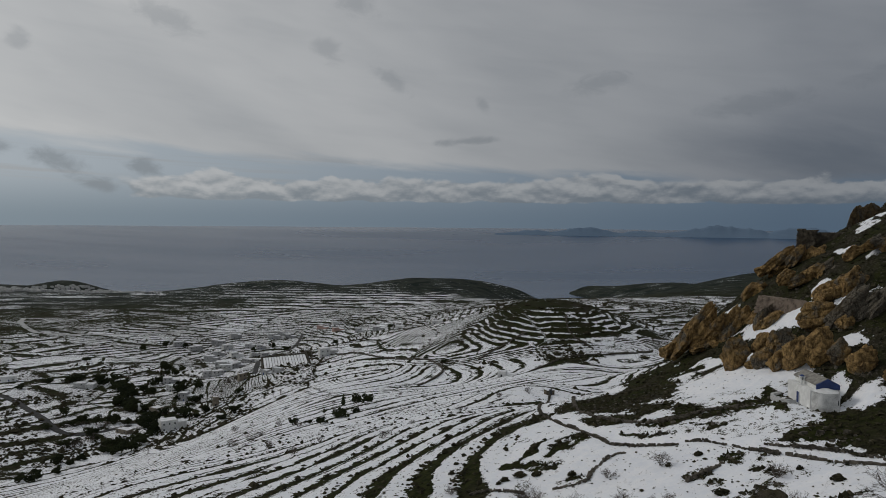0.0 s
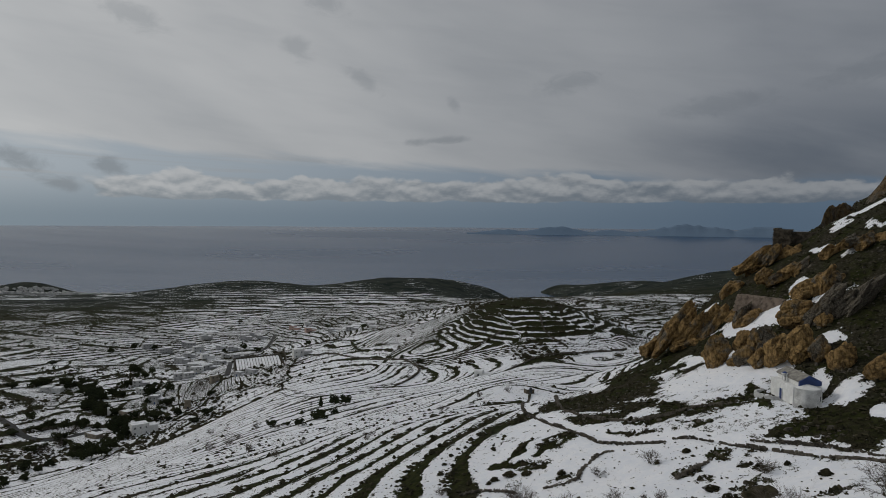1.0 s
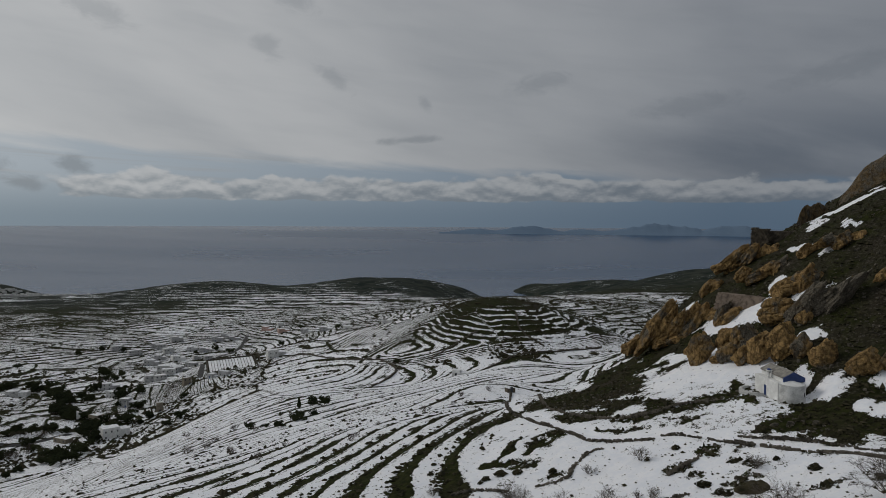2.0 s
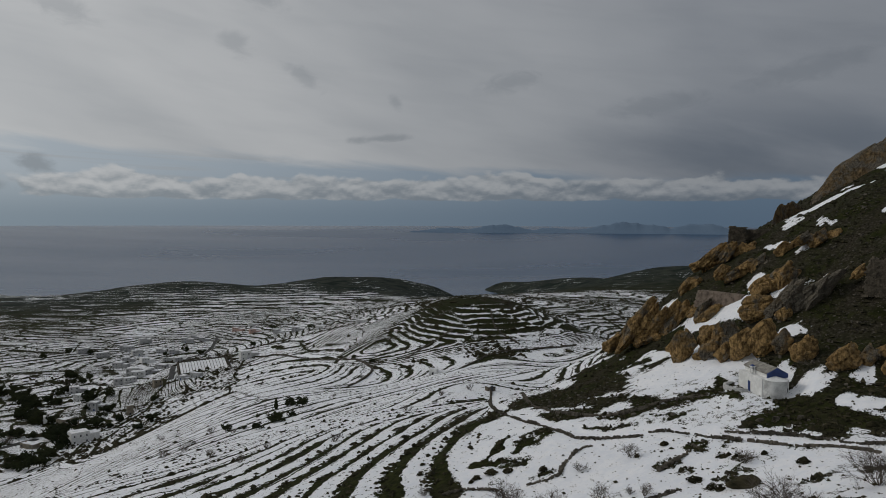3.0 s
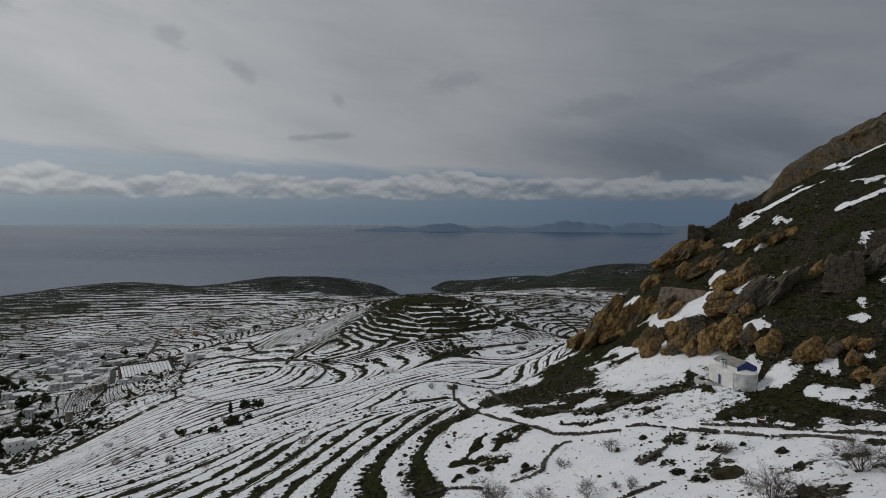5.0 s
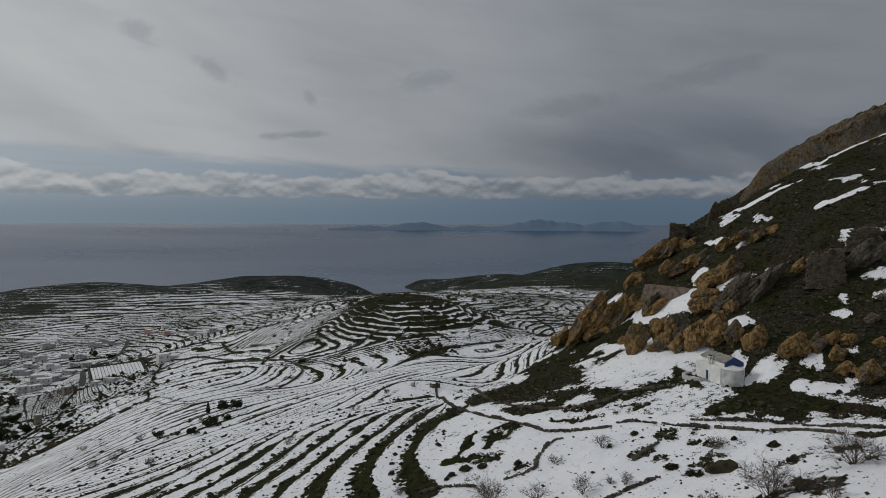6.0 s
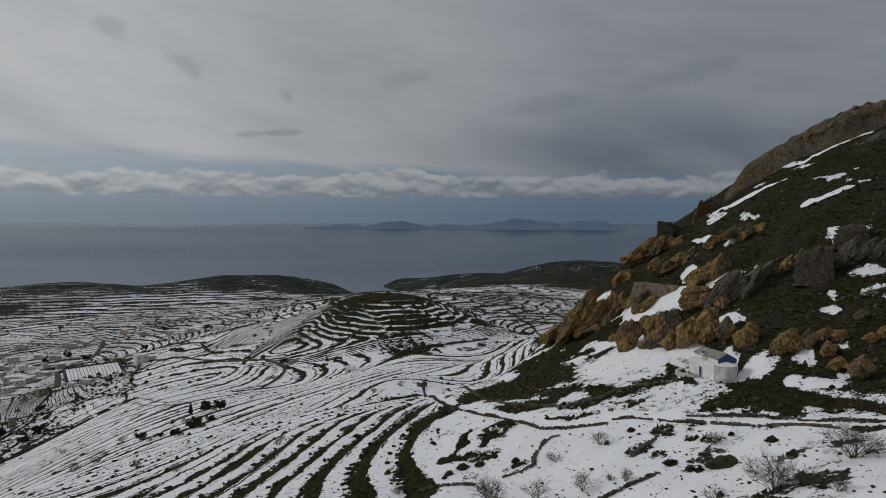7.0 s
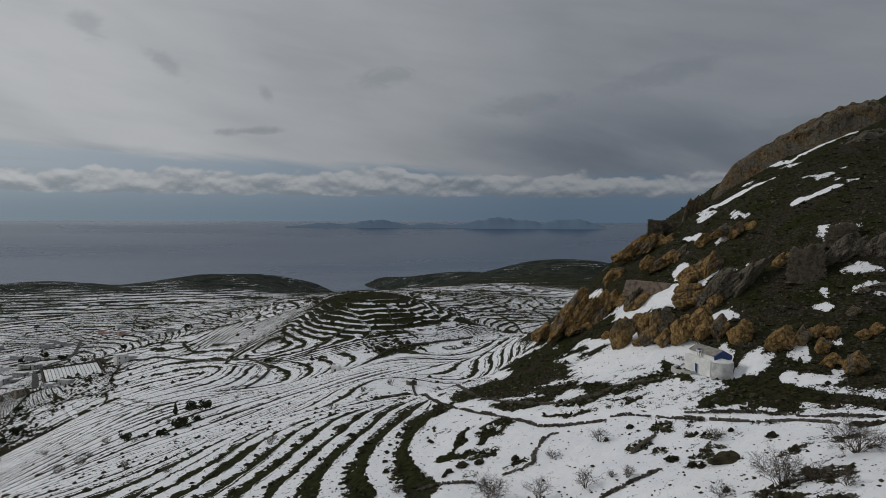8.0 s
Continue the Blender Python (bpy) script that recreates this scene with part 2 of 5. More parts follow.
# ---- the lie of the land ----
# Rounded rises (x, y, radius, height) over a level of 100 m; z = 0 is the sea.
HILLS_BROAD = [
    (1700, 2900, 1200, -49.5),
    (1700, 2200, 1200, -40),
    (-200, 2200, 600, -4.6),
    (-1400, 2200, 600, -14.1),
    (1000, 2600, 600, -11.6),
    (-600, 3000, 600, -27.2),
    (-1000, 2600, 600, -29.8),
    (-200, 3000, 600, -26.2),
    (1400, 2600, 600, -20.3),
    (-1000, 3000, 600, -27.3),
    (1400, 2200, 600, -19.7),
    (200, 3000, 600, -26.7),
    (-1400, 2600, 600, -21.4),
]
HILLS_VALLEY = [
    (300, 200, 300, 157.5),
    (700, 1400, 300, 21.3),
    (-300, 1000, 300, 1.3),
    (-700, 2400, 300, -20),
    (-700, 1400, 300, -2.6),
    (700, 1200, 300, 19.4),
    (900, 2000, 300, 24.2),
    (300, 1200, 300, 17.5),
]
HILLS_FIELDS = [
    (-300, 400, 150, 5.4),
    (300, 900, 150, 19.7),
    (0, 1000, 150, 17.4),
    (-400, 700, 150, 5.5),
    (-200, 900, 150, -34.1),
    (-100, 700, 150, 11.9),
    (-300, 1200, 150, -11.6),
    (100, 800, 150, 25.7),
    (300, 1100, 150, 4.9),
]
HILLS_COAST = [
    (400, 2280, 150, -16.7),
    (400, 1950, 150, -17.5),
    (840, 1510, 150, 26.2),
    (730, 2170, 150, 14.4),
    (180, 2170, 150, 30),
    (-480, 1730, 150, 17.3),
    (-40, 2060, 150, 2.2),
    (730, 1840, 150, 18.3),
    (-260, 1950, 150, 13.7),
    (620, 2280, 150, 21.6),
    (290, 1840, 150, -22.6),
    (400, 2170, 150, -19.7),
    (730, 1620, 150, 24),
    (290, 2390, 150, -15.9),
    (730, 2060, 150, 17.8),
    (400, 1840, 150, -21.2),
    (400, 2060, 150, -16.1),
    (620, 2390, 150, 17),
    (950, 1510, 150, 19.2),
    (-40, 1950, 150, 20),
    (70, 2170, 150, 16.5),
    (-480, 1840, 150, 13.4),
]
HILLS_SLOPE = [
    (50, 400, 80, -9.5),
    (50, 600, 80, 4.2),
    (200, 500, 80, -16.9),
    (-100, 500, 80, -20.4),
    (250, 550, 80, -17.2),
    (350, 200, 80, 17.9),
    (-200, 450, 80, -9),
    (100, 550, 80, 31.1),
    (-100, 0, 80, 15.4),
    (-250, 600, 80, -13.6),
    (-200, 350, 80, -15),
    (-100, 600, 80, 9.6),
    (300, 100, 80, 29),
    (250, 500, 80, -16.6),
    (-50, 0, 80, 28.3),
]
HILLS_BANKS = [
    (30, 270, 45, -9.6),
    (210, 150, 45, 49.3),
    (210, 270, 45, 44.2),
    (0, 30, 45, 6.6),
    (120, 330, 45, -23.8),
    (-90, 270, 45, 3.6),
    (-90, 150, 45, 15.6),
    (60, 390, 45, 1.4),
    (-30, 330, 45, 1.2),
    (150, 420, 45, -5.1),
    (-90, 390, 45, 3.8),
    (0, 390, 45, -11.8),
    (150, 300, 45, -9.1),
    (30, 0, 45, 18.2),
    (120, 420, 45, -14.5),
    (-60, 420, 45, 14.3),
]
HILLS_SPUR = [
    (34, 168, 24, 3.8),
    (52, 204, 24, -7.9),
    (-20, 204, 24, 2.8),
    (52, 114, 24, 6.1),
    (-2, 132, 24, 1.2),
    (70, 150, 24, -4.1),
    (16, 78, 24, -6.4),
    (-2, 168, 24, 2.9),
    (-20, 240, 24, -0.8),
    (70, 60, 24, 5.6),
    (70, 240, 24, -14.6),
    (34, 240, 24, 7.8),
    (16, 114, 24, 4.6),
    (-20, 114, 24, 1.6),
    (16, 204, 24, -0.8),
    (34, 60, 24, 6),
]
HILLS_CREST = [
    (88, 240, 24, 2.6),
    (124, 150, 24, 13.4),
    (142, 186, 24, 16.1),
    (88, 132, 24, 12.6),
    (88, 186, 24, 7.6),
    (124, 114, 24, 15.3),
    (142, 222, 24, 7),
    (106, 96, 24, 9.2),
    (142, 132, 24, -4.1),
    (106, 222, 24, 6.5),
    (88, 168, 24, 12),
]
HILLS_FAR = [(-1190, 2190, 75, 34), (198, 266, 32, -22), (500, 2400, 45, 20), (132, 185, 16, -3.0), (105, 176, 12, -2.5), (700, 1640, 170, 10), (-90, 1826, 150, 20), (-428, 1815, 120, 4), (-408, 1850, 60, 3), (-250, 1880, 95, -14), (243, 2150, 45, 9)]


def lattice(ix, iy, seed):
    h = (ix.astype(np.int64) * 374761393 + iy.astype(np.int64) * 668265263 + seed * 974634533) & 0xFFFFFFFF
    h = ((h ^ (h >> 13)) * 1274126177) & 0xFFFFFFFF
    return ((h ^ (h >> 16)) & 0xFFFF) / 65535.0


def ripple(x, y, size, seed=0, octaves=3):
    """Smooth noise from -1 to 1 with features of that size in metres."""
    total, gain, norm = 0.0, 1.0, 0.0
    for o in range(octaves):
        u, v = x / size + 17.3 * o, y / size - 9.1 * o
        iu, iv = np.floor(u), np.floor(v)
        fu, fv = u - iu, v - iv
        fu, fv = fu * fu * (3 - 2 * fu), fv * fv * (3 - 2 * fv)
        a, b = lattice(iu, iv, seed + o), lattice(iu + 1, iv, seed + o)
        c, d = lattice(iu, iv + 1, seed + o), lattice(iu + 1, iv + 1, seed + o)
        total = total + gain * ((a + (b - a) * fu) * (1 - fv) + (c + (d - c) * fu) * fv)
        norm, gain, size = norm + gain, gain * 0.5, size * 0.5
    return 2 * total / norm - 1


def ease(lo, hi, v):
    t = np.clip((v - lo) / (hi - lo), 0, 1)
    return t * t * (3 - 2 * t)


def blob(x, y, cx, cy, rx, ry, turn=0.0):
    """1 inside an ellipse, falling to 0 round its rim."""
    c, s = math.cos(radians(turn)), math.sin(radians(turn))
    u, v = (x - cx) * c + (y - cy) * s, -(x - cx) * s + (y - cy) * c
    return 1 - ease(0.55, 1.25, np.sqrt((u / rx) ** 2 + (v / ry) ** 2))


def smooth_land(x, y):
    z = np.full_like(x, 100.0)
    for rows in (HILLS_BROAD, HILLS_VALLEY, HILLS_FIELDS, HILLS_COAST, HILLS_SLOPE, HILLS_BANKS, HILLS_SPUR, HILLS_CREST, HILLS_FAR):
        for cx, cy, r, h in rows:
            z = z + h * np.exp(-((x - cx) ** 2 + (y - cy) ** 2) / (2.0 * r * r))
    return z


# grass (plus) and lying snow (minus): x, y, half-lengths, turn, amount
NEAR_A = [
    (39.0, 148.2, 11.3, 9, -69, 0.75),
    (54.8, 163.0, 14, 9, -105, 0.8),
    (29.5, 128.1, 5.5, 4.8, -60, 0.7),
    (30.3, 152.3, 6.9, 8.3, -63, 0.8),
    (23.5, 118.6, 3.5, 7.4, -45, 0.75),
    (19.2, 144.2, 4.3, 9, -60, 0.8),
    (15.7, 117.8, 1.2, 6.9, -36, 0.85),
    (15.0, 110.2, 5.5, 1.7, -32, 0.6),
    (10.7, 112.4, 1.5, 1.8, -37, 0.7),
    (54.7, 94.6, 6.1, 3.1, -41, 0.95),
    (59.7, 94.7, 2.0, 3.5, -46, 0.9),
    (35.2, 92.4, 2.1, 2.4, -38, 0.75),
]
NEAR_B = [
    (40.9, 95.0, 2.0, 2.0, -45, 0.6),
    (49.9, 97.5, 1.5, 1.8, -46, 0.6),
    (50.3, 123.6, 6.7, 2.6, -72, 0.5),
    (56.1, 122.0, 2.2, 2.2, -66, 0.55),
    (38.4, 116.5, 4.8, 2.7, -49, 0.7),
    (44.5, 115.0, 5.2, 2.2, -53, 0.55),
    (50.5, 111.5, 5.1, 1.6, -60, 0.55),
    (32.4, 112.1, 6.0, 1.6, -42, 0.5),
    (54.1, 85.5, 1.8, 2.4, -42, 0.8),
    (46.0, 130.0, 5.2, 4.0, -76, 0.5),
    (19.6, 103.0, 2.3, 1.4, -30, 0.5),
    (46.4, 93.6, 1.3, 1.6, -42, 0.5),
    (35.8, 88.2, 1.2, 1.4, -44, 0.6),
    (19.4, 114.8, 1.1, 3.6, -44, 0.6),
]
SPUR_A = [
    (48.8, 129.0, 5.5, 2.8, -82, -0.7),
    (54.2, 127.2, 9.9, 5.8, -81, -1.1),
    (60.2, 117.6, 6.1, 2.8, -71, -0.9),
    (69.4, 142.4, 12.8, 2.3, -86, -1),
    (73.9, 138.5, 5.0, 1.5, -85, -0.8),
    (78.9, 141.3, 5.5, 2.6, -86, -0.8),
    (87.5, 150.4, 3.4, 1.4, -90, -1.1),
    (77.5, 132.3, 1.6, 2.6, -83, -0.9),
    (87.5, 140.4, 2.0, 1.4, -87, -0.9),
    (95.0, 116.0, 3.9, 2.3, -67, -1),
    (90.4, 110.9, 1.2, 1.2, -62, -0.9),
]
SPUR_B = [
    (90.2, 105.4, 2.9, 1.5, -56, -0.9),
    (87.8, 100.8, 2.7, 1.3, -53, -0.8),
    (82.7, 105.5, 1.2, 0.7, -58, -0.9),
    (80.0, 103.6, 1.4, 1.5, -56, -0.9),
    (70.9, 116.9, 3.4, 1.4, -70, -0.5),
    (71.1, 170.4, 3.8, 1.6, -97, -0.8),
    (57.8, 88.4, 6.0, 2.2, -50, 0.8),
    (62.5, 101.2, 3.7, 4.8, -54, -1.1),
    (64.0, 91.4, 6.4, 1.7, -52, -1),
    (69.0, 97.2, 2.3, 2.9, -52, -0.9),
    (68.8, 89.3, 1.3, 1.8, -50, -0.9),
    (75.1, 95.3, 1.4, 1.3, -51, -0.8),
    (63.8, 109.7, 2.3, 2.2, -61, -0.8),
]
SPUR_FIELD = [
    (70.5, 144.0, 8.0, 3.2, -70, -1.1), (66.0, 149.5, 6.5, 2.5, -66, -1.0), (59.0, 136.5, 8.0, 3.4, -75, -1.1), (57.6, 146.5, 5.5, 2.0, -80, -1.0), (54.2, 128.0, 6.0, 3.0, -75, -0.8), (79.0, 141.5, 4.5, 1.5, -60, -1.0),
    (59.6, 168.0, 3.0, 2.0, 0, -0.9), (54.0, 172.0, 6.0, 2.2, -70, -0.8), (70.1, 117.2, 4.2, 1.1, -55, -0.9), (62.0, 119.6, 5.0, 1.6, -40, -1.0),
    (47.0, 153.0, 10.0, 4.6, -82, 0.62), (43.5, 140.0, 7.0, 3.6, -80, 0.55), (40.0, 129.0, 6.0, 4.0, -70, 0.85), (36.0, 136.0, 8.0, 4.5, -66, 0.8), (33.0, 125.0, 5.0, 3.4, -60, 0.75), (43.0, 121.0, 4.0, 2.0, -60, 0.6),
    (54.4, 150.5, 5.5, 2.8, -80, 0.9), (66.6, 155.3, 2.4, 1.6, 0, 0.8), (62.6, 152.2, 2.6, 1.7, 0, 0.8), (46.0, 143.0, 8.0, 3.2, -80, 0.6),
]
SPUR_TOP = [
    (88.1, 151.5, 3.0, 1.1, -91, -1), (94.6, 118.4, 2.2, 1.3, -70, -0.9), (97.2, 114.4, 2.2, 1.2, -60, -0.9),
]
# long streaks of old snow lying in gullies
STREAKS = [[(98.7, 163.7), (101.2, 158.0), (106.5, 155.6), (110.8, 154.2), (117.5, 156.6)], [(131.5, 176.0), (131.9, 166.0), (141.4, 166.0), (149.0, 167.1), (153.0, 164.0)], [(100.6, 131.6), (103.3, 129.4), (107.7, 127.0)]]
COVER = NEAR_A + NEAR_B + SPUR_A + SPUR_B + SPUR_FIELD + SPUR_TOP

# the ways that people have made: the centre line of each
LANE_NEAR = [(35.7, 221.7), (23.8, 162.9), (24.3, 140.2), (26.5, 124.6), (29.0, 114.2), (31.4, 110.6), (36.7, 106.4), (39.7, 105.0), (43.4, 100.2), (46.7, 93.4), (49.8, 86.8), (53.3, 81.3), (55.0, 76.4), (58.5, 72.7)]
LANE_CHAPEL = [(57.3, 99.7), (58.5, 95.1), (59.4, 90.2), (60.5, 84.5), (62.2, 80.3), (62.3, 76.0)]
LANE_FIELD = [(-130.6, 568.4), (-121.0, 571.6), (-98.4, 579.9), (-71.0, 583.2), (-51.2, 557.5), (-32.2, 520.8), (-15.3, 481.5), (-3.5, 446.1), (-0.7, 428.2), (-10.3, 402.6), (-27.5, 358.9)]
LANE_LOW = [(-170.3, 553.2), (-129.5, 535.5), (-67.7, 373.0), (-48.3, 353.5), (-36.4, 351.7)]
ROAD_LOW = [(-420.0, 590.0), (-368.4, 565.1), (-344.0, 547.7), (-316.6, 521.4), (-287.1, 492.2), (-264.6, 468.0), (-249.5, 458.2), (-236.7, 462.8), (-228.1, 474.0), (-220.2, 484.9)]
TRACK_LOW = [(-253.1, 460.6), (-250.4, 446.4), (-244.4, 423.6), (-229.5, 399.1), (-227.3, 380.1), (-227.9, 361.8), (-231.7, 355.1)]
ROAD_FAR = [(-667.4, 1096.1), (-652.7, 1062.4), (-625.3, 1023.6), (-592.4, 983.2), (-560.0, 952.0), (-525.2, 946.8), (-457.9, 984.9), (-405.2, 1039.0), (-325.2, 1083.3), (-216.5, 1100.1)]
ROAD_VILLAGE = [(-216.4, 1067.0), (-209.8, 990.7), (-211.7, 946.2), (-224.5, 917.1), (-214.2, 815.2), (-174.3, 644.9), (-165.1, 604.0)]


def along(x, y, line):
    """Distance from places to a line of points."""
    near = np.full_like(x, 1e9)
    for (ax, ay), (bx, by) in zip(line, line[1:]):
        ux, uy = bx - ax, by - ay
        t = np.clip(((x - ax) * ux + (y - ay) * uy) / (ux * ux + uy * uy), 0, 1)
        near = np.minimum(near, np.hypot(x - ax - t * ux, y - ay - t * uy))
    return near


def plots(x, y, size, seed):
    """Irregular plots of land: for every place a number of its plot, and how near it is to the plot's rim."""
    wx, wy = x + ripple(x, y, size, seed + 5, 2) * size * 0.35, y + ripple(x, y, size, seed + 6, 2) * size * 0.35
    iu, iv = np.floor(wx / size), np.floor(wy / size)
    best, second, key = np.full_like(x, 9.0), np.full_like(x, 9.0), np.zeros_like(x)
    for du in (-1, 0, 1):
        for dv in (-1, 0, 1):
            cu, cv = iu + du, iv + dv
            px, py = (cu + 0.1 + 0.8 * lattice(cu, cv, seed)) * size, (cv + 0.1 + 0.8 * lattice(cu, cv, seed + 1)) * size
            d = np.hypot(wx - px, wy - py) / size
            closer = d < best
            second = np.where(closer, best, np.minimum(second, d))
            key = np.where(closer, lattice(cu, cv, seed + 2), key)
            best = np.where(closer, d, best)
    return key, (second - best) * size


CHAPEL = (58.4, 106.8, 221.8)


def lay(x, y):
    """Height of the ground and what covers it, at arrays of places."""
    x, y = np.asarray(x, float), np.asarray(y, float)
    z = smooth_land(x, y)
    pad = blob(x, y, CHAPEL[0] - 1.0, CHAPEL[1] - 0.4, 6.4, 7.0)
    z = z + (CHAPEL[2] - z) * pad
    reach = np.hypot(x, y)
    foot = np.interp(y, [40, 60, 75, 85, 100, 120, 140, 160, 200, 300], [82, 76, 71, 65, 60, 58, 56, 60, 74, 100])
    spur = ease(-3, 4, x - foot + 2.5 * ripple(x, y, 9, 2, 2)) * (1 - ease(330, 400, y)) * ease(20, 60, y)
    fore = ease(-2, 2, x - np.interp(y, [70, 110, 132, 160, 225], [-3, 8, 16.5, 22, 34])) * (1 - ease(212, 228, y))
    hill = blob(x, y, 78, 500, 118, 78, 15)
    stripes = (1 - spur) * (1 - fore) * (1 - ease(165, 215, y - 0.55 * x)) * ease(-60, -25, x - 0.15 * (y - 130))
    valley = ease(400, 480, reach) * (1 - hill) * (1 - 0.6 * blob(x, y, -45, 470, 60, 95, 0))
    distant = ease(1200, 1500, reach)
    key, rim = plots(x, y, 62.0, 40)
    key_far, rim_far = plots(x, y, 150.0, 50)
    inner = (hill < 0.5) & (valley < 0.5)
    step = np.where(hill > 0.5, 2.35, np.where(distant > 0.5, 4.4, np.where(valley > 0.5, 2.7 + 2.2 * blob(x, y, -95, 640, 80, 170, -5), np.where(stripes > 0.45, 1.85, 2.3))))
    wob = ripple(x, y, 70, 3, 3) * 0.30 + ripple(x, y, 14, 4, 2) * 0.12 + hill * (0.75 * ripple(x, y, 48, 14, 3) + 0.25 * ripple(x, y, 11, 15, 2))
    # rings of terraces in the hollow field that the lane runs round
    bowl = np.hypot((x + 95) / 95.0, (y - 465) / 118.0)
    ringed = (bowl < 1.0) & (hill < 0.5)
    # plots of the valley floor lie at their own levels, and their terraces run their own way
    turn = (key - 0.5) * 1.3
    own = np.where(inner, 0.0, np.where(distant > 0.5, 0.0, ((x * np.sin(turn * 1.6) + y * np.cos(turn)) / (15.0 + 22.0 * np.mod(key * 13, 1))) * (1 - hill) + key * 5))
    own = np.where(distant > 0.5, key_far * 3 + y / 55.0, own)
    phase = (z - 208.3) / step + wob + own
    phase = np.where(ringed, bowl * 8.5 + 0.35 * ripple(x, y, 40, 16, 3), phase)
    stair = (1 - spur) * (1 - 0.9 * fore) * (1 - pad)
    f = phase - np.floor(phase)
    tread = np.where(f < 0.62, f * 0.3, 0.186 + (f - 0.62) / 0.38 * 0.814)
    z = z + np.minimum(step, 1.9) * (tread - f) * stair * np.where(hill > 0.5, 0.8, np.where(inner, 0.3 + 0.3 * stripes, 0.35))
    rough = 0.10 + 0.5 * spur + 0.14 * fore
    z = z + (ripple(x, y, 9, 7, 4) * 1.3 + ripple(x, y, 2.2, 8, 2) * 0.30) * rough * (1 - pad)
    z = z + distant * (ripple(x, y, 120, 9, 4) * 3.0 + ripple(x, y, 30, 19, 3) * 1.3)
    way = along(x, y, LANE_NEAR)
    z = z - 0.25 * (1 - ease(0.8, 1.8, way))
    band = np.where(ringed, 0.24 + 0.16 * ripple(x, y, 30, 17, 2), np.where(hill > 0.5, 0.46 + 0.36 * ease(168, 182, z) + 0.4 * ripple(x, y, 30, 18, 3), np.where(distant > 0.5, 0.46, np.where(valley > 0.5, 0.17 + 0.24 * np.mod(key * 7, 1), 0.30 + 0.20 * stripes))))
    band = band * (1 - 0.45 * blob(x, y, -120, 560, 60, 120, -5))
    band = band * (1 - spur) * (1 - fore) * (1 - pad)
    bare = -0.15 + 0.0 * z
    bare = bare - 0.10 * (fore * (1 - spur)) + 0.85 * spur + 0.02 * stripes
    lane_x = np.interp(y, [60, 72, 81, 93, 100, 106, 114, 125, 140, 163, 222], [64, 58.5, 53, 46.7, 43.4, 38, 29, 26.5, 24.3, 23.8, 35.7])
    bare = bare + 0.27 * ease(1.5, 5, x - lane_x) * fore * (1 - spur)
    bare = bare + 0.14 * hill * ripple(x, y, 45, 20, 2) + 0.42 * blob(x, y, 96, 556, 62, 36, 25) + 0.15 * hill + 0.3 * blob(x, y, 8, 494, 16, 16)
    bare = bare + valley * (0.17 + 0.20 * ripple(x, y, 90, 21, 3)) + 0.12 * valley * ease(0.75, 0.9, key)
    bare = bare + 0.10 * blob(x, y, -260, 900, 90, 200, 10) + 0.13 * blob(x, y, 0, 1280, 320, 330) + 0.20 * blob(x, y, 340, 850, 170, 280)
    # boundary walls and hedges of the plots
    bare = bare + 0.6 * valley * (1 - ease(1.0, 2.6, rim)) * (1 - distant) + 0.25 * distant * (1 - ease(2.0, 7.0, rim_far))
    off = reach + 0.5 * (x + 400)
    thaw = distant * ease(1630, 1850, off + 120 * ripple(x, y, 260, 22, 3)) * (1 - 0.85 * blob(x, y, -430, 1640, 210, 260))
    bare = bare + (0.31 + 0.08 * ease(300, 450, x) + 0.22 * ripple(x, y, 55, 27, 3)) * thaw + (0.13 - 0.09 * ease(300, 450, x)) * ease(1900, 2050, off) * ease(-700, -500, x) * ease(25, 45, z) + 0.06 * ease(72, 90, z) * distant
    band = band + (0.14 + 0.30 * ripple(x, y, 140, 28, 2)) * thaw
    bare = bare + 0.36 * ease(-420, -600, x - 0.3 * (y - 900) + 60 * ripple(x, y, 150, 24, 3)) * ease(850, 1050, reach) * (0.8 + 0.5 * ripple(x, y, 45, 25, 3))
    bare = bare + 0.9 * blob(x, y, -139, 627, 30, 17, 52)
    close = (reach < 260) & (x > -10)
    if close.any():
        cx_, cy_ = x[close], y[close]
        # ragged rims
        ux = cx_ + 2.0 * ripple(cx_, cy_, 6, 80, 3) + 0.9 * ripple(cx_, cy_, 1.5, 82, 2)
        uy = cy_ + 2.0 * ripple(cx_, cy_, 6, 81, 3) + 0.9 * ripple(cx_, cy_, 1.5, 83, 2)
        extra = np.zeros_like(cx_)
        for cx, cy, rx, ry, turned, amount in COVER:
            extra = extra + amount * blob(ux, uy, cx, cy, rx, ry, turned)
        for line in STREAKS:
            extra = extra - 1.4 * (1 - ease(0.6, 1.7, along(0.5 * (ux + cx_), 0.5 * (uy + cy_), line)))
        # leftover snow on the spur, and grass showing through at its foot
        extra = np.clip(extra, -1.4, 0.9)
        up = spur[close]
        extra = extra - 0.75 * up * ease(0.40, 0.56, ripple(ux, uy, 8, 84, 3))
        extra = extra + 1.25 * ripple(ux, uy, 6, 85, 3) * blob(cx_, cy_, 47, 146, 15, 32, -8) + 0.10 * blob(cx_, cy_, 50, 142, 13, 30, -8)
        extra = extra + 0.45 * ease(0.28, 0.46, ripple(ux, uy, 6, 86, 3)) * fore[close] * (1 - up)
        extra = np.where(extra > 0, extra * (1.0 + 0.6 * ripple(ux, uy, 4.0, 87, 3)), extra)
        bare[close] = bare[close] + extra
    bare = bare - 0.8 * (1 - ease(0.7, 1.6, way)) * (1 - ease(0, 0.3, spur))
    bare = bare + 0.8 * (1 - ease(1.0, 2.4, along(x, y, LANE_CHAPEL)))
